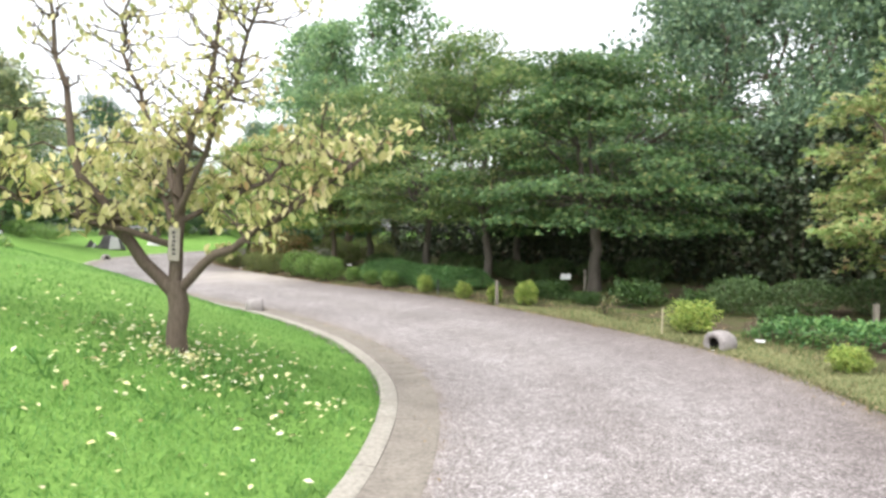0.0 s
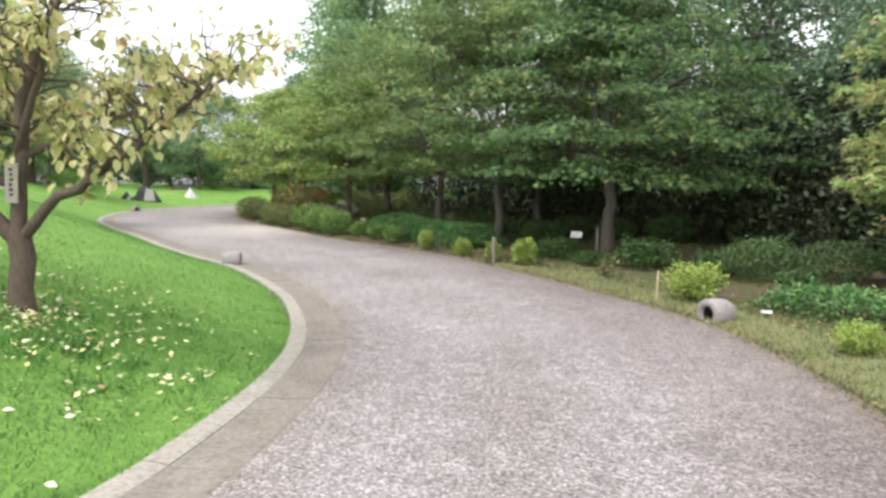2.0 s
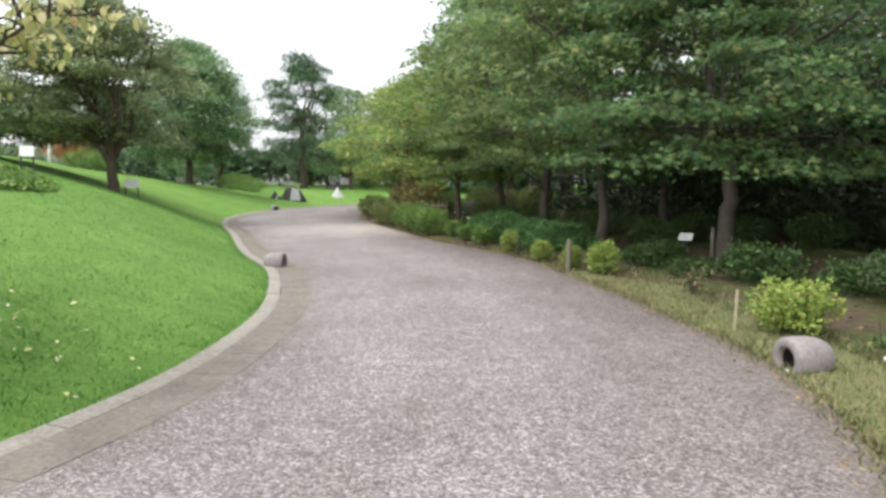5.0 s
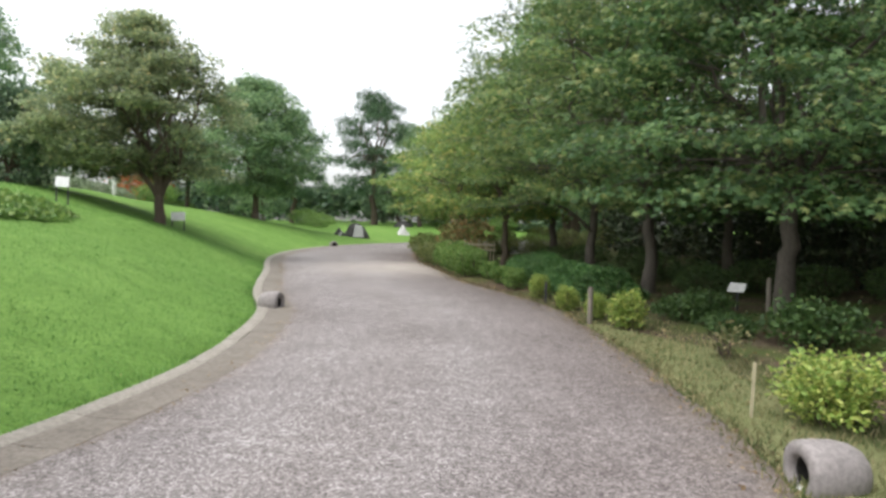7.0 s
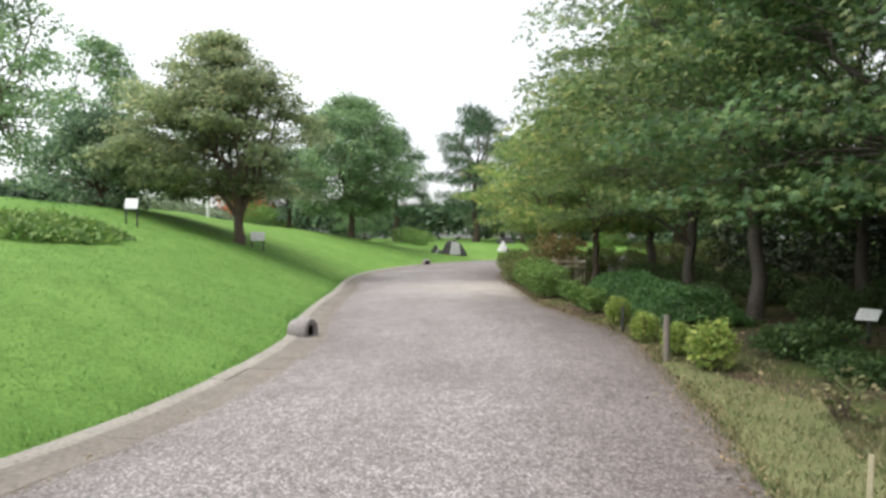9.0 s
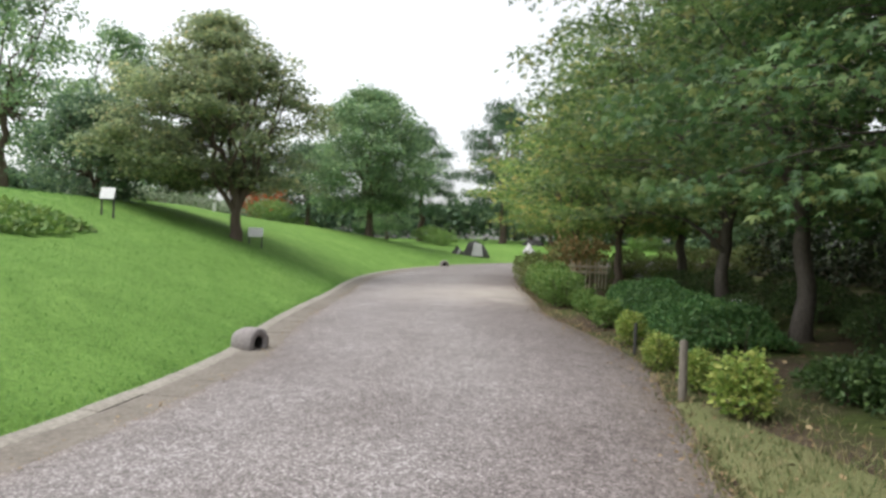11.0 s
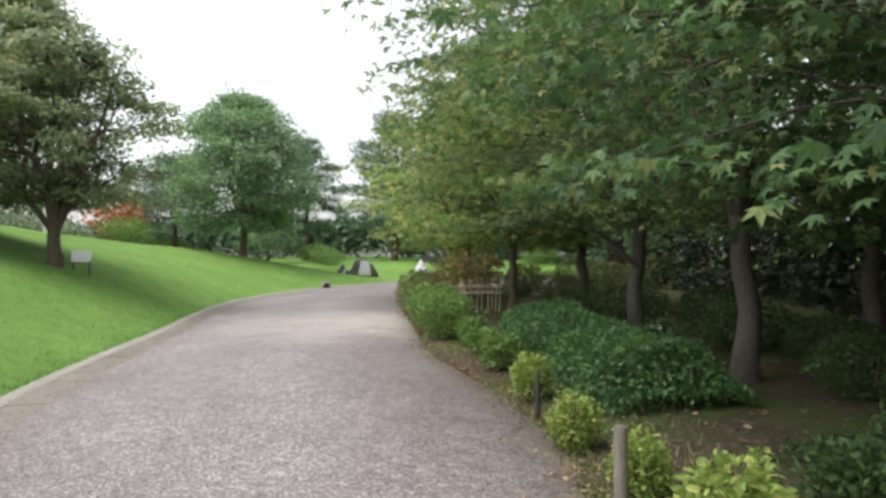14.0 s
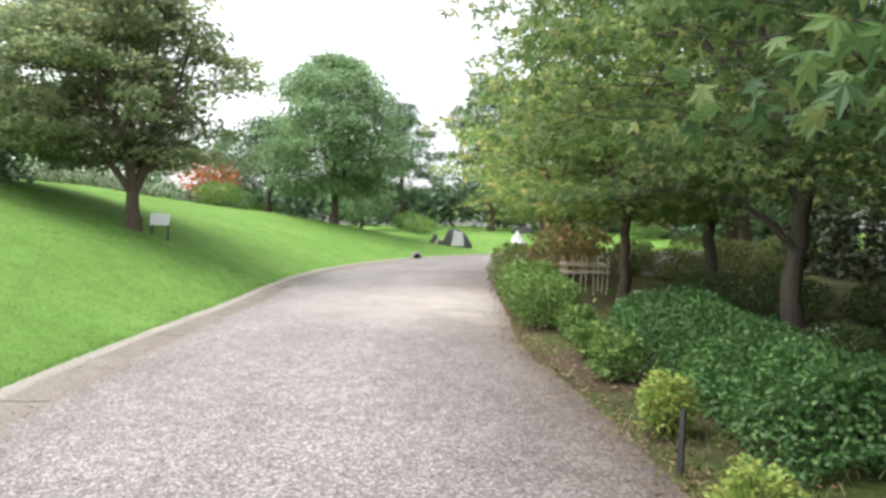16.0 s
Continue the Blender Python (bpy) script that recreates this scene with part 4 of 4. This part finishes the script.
# ---- maples along the path's planted side ----
M1 = grow("maple_tree", 41, at(3.45, 15.6), "dark green maple with layered sprays of leaves", "tree", 5.4, 3.4, 1.7, 1.5, 0.135, F_MAPLE, BARK_PALE, limbs=8, clumps=185, per=160, leaf=0.116, shape=STAR, flat=0.13, clump_r=0.74, tilt=0.45, down=0.5, radial=True, twig_r=0.016, group="maples by the path", shell=0.42, gap=0.16, tiers=6)
M2 = grow("maple_tree", 42, at(1.2, 18.05), "green maple with a pale forked trunk", "tree", 6.6, 3.7, 1.95, 1.6, 0.115, F_MAPLE_MID, BARK_PALE, limbs=8, clumps=170, per=150, leaf=0.120, shape=STAR_FAR, flat=0.13, clump_r=0.72, tilt=0.45, down=0.5, radial=True, twig_r=0.016, group="maples by the path", lean=(-0.1, 0.05), shell=0.42, profile=1.1, gap=0.14, tiers=6)
copy_thing(M2, at(-0.5, 20.2, 200, 0.93))
copy_thing(M2, at(-2.5, 23.8, 310, 0.95))
copy_thing(M2, at(2.3, 21.2, 75, 0.94))
M3 = grow("light_maple", 43, at(-3.6, 23.0), "fresh green and yellowing young maple", "tree", 4.9, 2.6, 1.5, 1.3, 0.09, F_MAPLE_LIGHT, BARK, limbs=7, clumps=130, per=95, leaf=0.145, shape=STAR_FAR, flat=0.2, clump_r=0.65, tilt=0.38, down=0.5, radial=True, twig_r=0.014, group="maples by the path")
copy_thing(M3, at(-6.6, 26.6, 120, 1.0))
copy_thing(M3, at(-8.4, 30.0, 210, 1.05))
grow("yellow_maple", 44, at(6.9, 9.55), "yellow and orange autumn maple", "tree", 4.6, 1.55, 0.75, 1.3, 0.09, F_AUTUMN, BARK, limbs=7, clumps=120, per=90, leaf=0.14, shape=STAR_FAR, flat=0.25, clump_r=0.42, tilt=0.4, down=0.4, radial=True, twig_r=0.012)

# ---- woodland behind ----
W1 = grow("woodland_tree", 51, at(8.6, 22.0, 0, 0.9), "tall dark broadleaf woodland tree", "tree", 11.5, 3.8, 1.2, 4.5, 0.2, F_FOREST, BARK, limbs=8, clumps=150, per=75, leaf=0.225, flat=0.6, clump_r=0.95, profile=0.75, tilt=0.7, group="woodland trees", gap=0.24)
W2 = grow("woodland_tree", 52, at(4.2, 27.0, 0, 0.66), "tall dark broadleaf woodland tree", "tree", 10.0, 3.6, 0.8, 3.5, 0.18, F_FOREST, BARK, limbs=8, clumps=140, per=75, leaf=0.225, flat=0.6, clump_r=0.95, profile=0.75, tilt=0.7, group="woodland trees", gap=0.24)
W3 = grow("light_woodland_tree", 53, at(-4.5, 33.0), "tall fresh green broadleaf woodland tree", "tree", 11.0, 4.0, 1.5, 4.0, 0.18, F_GREEN, BARK, limbs=8, clumps=125, per=78, leaf=0.235, flat=0.5, clump_r=0.85, profile=0.75, tilt=0.6, group="woodland trees", gap=0.2)
# last six: a back row added to keep horizon light out of the wood
for k, (x, y, s) in enumerate([(6.8, 18.6, 0.72), (9.2, 15.5, 1.05), (10.5, 12.5, 0.95), (12.0, 19.0, 1.15), (6.5, 27.0, 0.72), (14.5, 10.0, 1.0), (15.0, 15.0, 1.0), (17.0, 21.0, 1.1), (13.0, 26.0, 1.1), (18.5, 8.0, 1.0), (19.0, 28.0, 1.0), (11.0, 31.0, 1.05)]):
    copy_thing((W1, W2)[k % 2], at(x, y, 47 * k + 20, s))
for k, (x, y, s) in enumerate([(-27.5, 40.5, 0.5), (-31.5, 34.5, 0.45), (-19.0, 46.5, 0.62), (-23.0, 50.5, 0.68), (-2.5, 36.0, 1.25), (-6.5, 38.5, 1.15), (6.5, 31.0, 0.82), (-6.0, 45.0, 1.0), (6.0, 38.0, 0.75), (-36.0, 27.0, 0.95), (-38.0, 33.0, 0.8), (-30.0, 19.5, 0.95)]):
    copy_thing(W3, at(x, y, 61 * k + 10, s))
for k, (x, y, s) in enumerate([(-17.0, 51.0, 0.72), (-12.5, 52.0, 0.8), (-9.5, 50.0, 0.75), (-14.8, 56.0, 0.85), (-26.0, 53.0, 0.7), (-7.0, 53.0, 0.75), (-33.0, 54.0, 0.6), (-21.0, 57.0, 0.7), (-40.0, 52.0, 0.6), (-28.0, 14.0, 0.55), (-33.0, 8.0, 0.6)]):
    copy_thing((W2, W1)[k % 2], at(x, y, 83 * k, s))

# ---- shrubs ----
LIME = "lime green leafy shrub at the path edge"
lime = shrub("lime_shrub", 61, at(1.66, 13.76), LIME, 0.225, 0.52, F_LIME, 0.048, 1250, 0.04, 9, OVAL, group="edge shrubs", sprays=8)
copy_thing(lime, at(1.08, 14.5, 80, 0.74))
copy_thing(lime, at(0.45, 15.25, 160, 0.78))
copy_thing(lime, at(-0.42, 16.55, 230, 0.86))
green = shrub("green_shrub", 60, at(-1.36, 17.8, 0, 0.95), "mid-green leafy shrub in front of the hedge", 0.26, 0.48, F_SHRUB, 0.06, 800, 0.04, 8, OVAL, group="edge shrubs", sprays=6)
copy_thing(green, at(-1.93, 18.5, 120, 0.9))
copy_thing(green, at(-2.5, 19.3, 250, 0.95))
big_lime = shrub("yellow_green_shrub", 62, at(3.74, 10.3, 0, 0.82), "loose yellow-green shrub on the verge", 0.44, 0.62, F_LIME, 0.055, 2200, 0.06, 14, OVAL, sprays=22, lump=0.4)
copy_thing(big_lime, at(4.35, 7.35, 140, 0.62))
copy_thing(big_lime, at(4.95, 6.6, 30, 0.55))
shrub("dry_plant", 59, at(2.95, 12.35), "small withered pinkish-brown plant on the verge", 0.2, 0.38, F_DRY, 0.06, 160, 0.06, 8)
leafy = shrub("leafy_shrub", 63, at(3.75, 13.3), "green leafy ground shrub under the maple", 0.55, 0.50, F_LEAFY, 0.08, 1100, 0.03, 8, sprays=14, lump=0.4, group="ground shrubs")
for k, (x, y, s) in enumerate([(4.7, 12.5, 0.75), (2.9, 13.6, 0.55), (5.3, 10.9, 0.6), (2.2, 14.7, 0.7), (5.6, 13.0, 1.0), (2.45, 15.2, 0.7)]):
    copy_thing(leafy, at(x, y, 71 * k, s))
clip = shrub("clipped_shrub", 64, at(-3.3, 19.95, 0, 1.12), "rounded clipped green shrub at the path edge", 0.40, 0.66, F_SHRUB, 0.05, 2400, 0.04, 9, group="clipped shrubs", shell=0.2, lump=0.18)
copy_thing(clip, at(-3.9, 20.7, 90, 1.08))
copy_thing(clip, at(-4.5, 21.5, 200, 1.12))
clip2 = shrub("clipped_shrub", 65, at(-6.35, 23.8, 0, 1.05), "rounded clipped olive shrub at the path edge", 0.46, 0.68, F_CLIPPED, 0.045, 2600, 0.03, 9, group="clipped shrubs", shell=0.18, lump=0.14)
copy_thing(clip2, at(-5.6, 22.95, 60, 1.0))
copy_thing(clip2, at(-7.9, 26.4, 120, 1.25))
copy_thing(clip2, at(-8.7, 27.9, 210, 1.1))
for k, (x, y, s) in enumerate([(-5.4, 27.4, 1.1), (-4.2, 26.6, 1.0), (-3.2, 27.6, 1.2), (-6.0, 29.0, 1.2), (-4.6, 29.2, 1.3), (-2.2, 26.4, 0.9), (-7.4, 28.6, 1.0), (-3.4, 25.4, 0.9), (-2.6, 29.6, 1.3)]):
    copy_thing(clip2, at(x, y, 47 * k, s))
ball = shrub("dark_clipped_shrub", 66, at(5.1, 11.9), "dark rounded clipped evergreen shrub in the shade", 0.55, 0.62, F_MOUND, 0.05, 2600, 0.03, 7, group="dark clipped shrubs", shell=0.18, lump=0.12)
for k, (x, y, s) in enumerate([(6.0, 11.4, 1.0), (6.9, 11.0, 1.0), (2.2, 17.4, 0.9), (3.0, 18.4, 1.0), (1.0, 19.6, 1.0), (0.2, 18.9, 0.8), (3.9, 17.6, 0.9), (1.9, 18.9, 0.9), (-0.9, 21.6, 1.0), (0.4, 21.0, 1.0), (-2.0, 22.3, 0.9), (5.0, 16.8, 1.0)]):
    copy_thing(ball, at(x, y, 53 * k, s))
red = shrub("reddish_shrub", 67, at(-5.5, 24.9), "reddish-green hydrangea-like shrub behind the bamboo frame", 0.75, 1.35, F_RED, 0.13, 900, 0.2, 12, sprays=12, lump=0.35)
copy_thing(red, at(-6.6, 25.9, 100, 0.85))
scar = shrub("scarlet_shrub", 68, at(-25.9, 29.6), "scarlet autumn shrub on the lawn crest", 1.3, 2.2, F_SCARLET, 0.16, 1200, 0.3, 8, lump=0.4)
mound = shrub("round_shrub", 69, at(-23.6, 28.6, 0, 0.8), "rounded green shrub on the lawn crest", 1.3, 1.3, F_SHRUB, 0.12, 2200, 0.05, 8, shell=0.25, group="crest shrubs")
for k, (x, y, s) in enumerate([(-28.0, 34.0, 0.9), (-22.5, 40.0, 0.9), (-26.0, 43.0, 1.1), (-18.5, 48.0, 1.1), (-14.0, 49.0, 1.0), (-31.5, 30.0, 1.0), (-35.0, 38.0, 1.3), (-27.0, 24.0, 0.9)]):
    copy_thing(mound, at(x, y, 37 * k, s))


# ---- evergreen hedge and planted beds ----
def bed(name, line, width, height, leaf_mat, leaf, count, label, category, seed, kind="", tilt=0.6, taper=0.7):
    """A low continuous mass of leaves on stems along a line."""
    rng = np.random.default_rng(seed)
    L = smooth_line(line, 0.1)
    T, N = normals_of(L)
    ob = thing(name, Matrix(), label, category, kind=kind)
    i = rng.integers(0, len(L), count)
    q = rng.uniform(-1, 1, count)
    wob = np.array([noise.noise((L[k, 0] * 1.6, L[k, 1] * 1.6, s * 1.5 + seed)) for k, s in zip(i, q)])
    xy = L[i] + N[i] * (q * width * (1 + 0.22 * wob))[:, None] + T[i] * rng.uniform(-0.1, 0.1, count)[:, None]
    end = np.minimum(i, len(L) - 1 - i) * 0.1
    dome = np.sqrt(np.clip(1 - np.abs(q) ** 3.5, 0, 1)) * np.clip(0.35 + end / 0.5, 0, 1)
    z = heights(xy, False) + height * dome * (1 + 0.2 * wob) * rng.uniform(0, 1, count) ** (1 - taper) + rng.normal(0, 0.02, count)
    g = Geo()
    scatter(g, LEAF, np.column_stack([xy, z]), leaf, rng, tilt, -0.2)
    part("foliage", g.mesh("foliage", leaf_mat), None, ob)
    g = Geo()
    for k in range(int(len(L) * 1.2)):
        j = rng.integers(0, len(L))
        p = L[j] + N[j] * width * rng.uniform(-0.85, 0.85)
        h = ground(*p)
        tube(g, curve_pts((*p, h - 0.04), (p[0] + rng.normal(0, 0.08), p[1] + rng.normal(0, 0.08), h + height * 0.7), rng, 4, 0, 0.05), np.linspace(0.008, 0.004, 4), 4)
    tagged(part("stem_mass", g.mesh("stems", BARK), None, ob), kind="stuff")
    return ob


bed("evergreen_hedge", [(0.88, 16.5), (0.12, 17.45), (-0.88, 18.8), (-2.1, 20.6)], 0.62, 0.50, F_HEDGE, 0.046, 46000, "low spreading dark evergreen hedge beside the path", "hedge", 71)
bed("low_hedge", [(4.6, 10.0), (5.1, 9.0), (5.6, 8.0), (6.0, 6.8)], 0.38, 0.34, F_HEDGE, 0.06, 5000, "low green hedge beyond the stone light", "hedge", 72)
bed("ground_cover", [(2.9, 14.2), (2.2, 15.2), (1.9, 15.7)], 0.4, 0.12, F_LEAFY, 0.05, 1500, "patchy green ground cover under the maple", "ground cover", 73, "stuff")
bed("leafy_bed", [(-7.7, 9.2), (-7.9, 10.8), (-8.6, 12.2), (-9.6, 13.5)], 0.8, 0.16, F_SHRUB, 0.12, 4200, "broad-leaved green plant bed on the lawn bank", "plant bed", 74, "stuff")
bed("silver_bed", [(-19.5, 18.5), (-21.5, 22.5), (-23.5, 26.0)], 1.1, 0.45, F_SILVER, 0.12, 4500, "silvery low plant bed on the lawn crest", "plant bed", 75, "stuff")
# added leaf mass that closes out light and stands for the shaded interior
bed("woodland_shade_fill", [(12.0, 9.0), (8.6, 13.6), (6.4, 18.6), (4.2, 23.0), (2.2, 26.5), (-1.5, 30.5)], 1.8, 3.5, F_WOOD_SHADE, 0.17, 48000, "added undergrowth coloured near black for the shade beneath the woodland trees", "undergrowth", 76, "stuff", taper=0.15)
bed("far_hedge", [(-5.0, 47.0), (-12.0, 51.0), (-22.0, 54.5), (-34.0, 52.0), (-46.0, 44.0), (-48.0, 30.0), (-42.0, 12.0)], 1.6, 2.6, F_FOREST, 0.55, 30000, "distant dark hedge and bushes closing the lawn", "hedge", 77, "stuff")

# ---- small things among the trees ----
host = bpy.data.objects["maple_tree.002"]
g = Geo()
tube(g, curve_pts((-0.45, 20.15, 1.45), (-1.05, 19.8, 1.98), np.random.default_rng(8), 7, 0.05, 0.03), np.linspace(0.042, 0.028, 7), 7)
tube(g, curve_pts((-1.05, 19.8, 1.98), (-2.0, 19.1, 1.95), np.random.default_rng(9), 8, 0.05, 0.03), np.linspace(0.028, 0.012, 8), 7)
low_limb = part("limb", g.mesh("limb", BARK_PALE, True), None, host, "long bare low limb")
bpy.context.view_layer.update()
low_limb.matrix_parent_inverse = host.matrix_world.inverted()
plant_sign(4.3, 9.35, -20, 0.08, 0.12, 0.05, 25, 1, "low white plant label beside the hedge")
plant_sign(-0.05, 19.55, 35, 0.30, 0.16, 0.10, 35, 1, "small white plant label near the maple trunk")
plant_sign(-3.0, 22.2, 35, 0.26, 0.15, 0.10, 35, 1, "small white plant label near the young maple")
post("white_pole", -19.4, 22.9, 0.07, 1.5, WALL_WHITE, "plain white pole standing beyond the lawn crest")
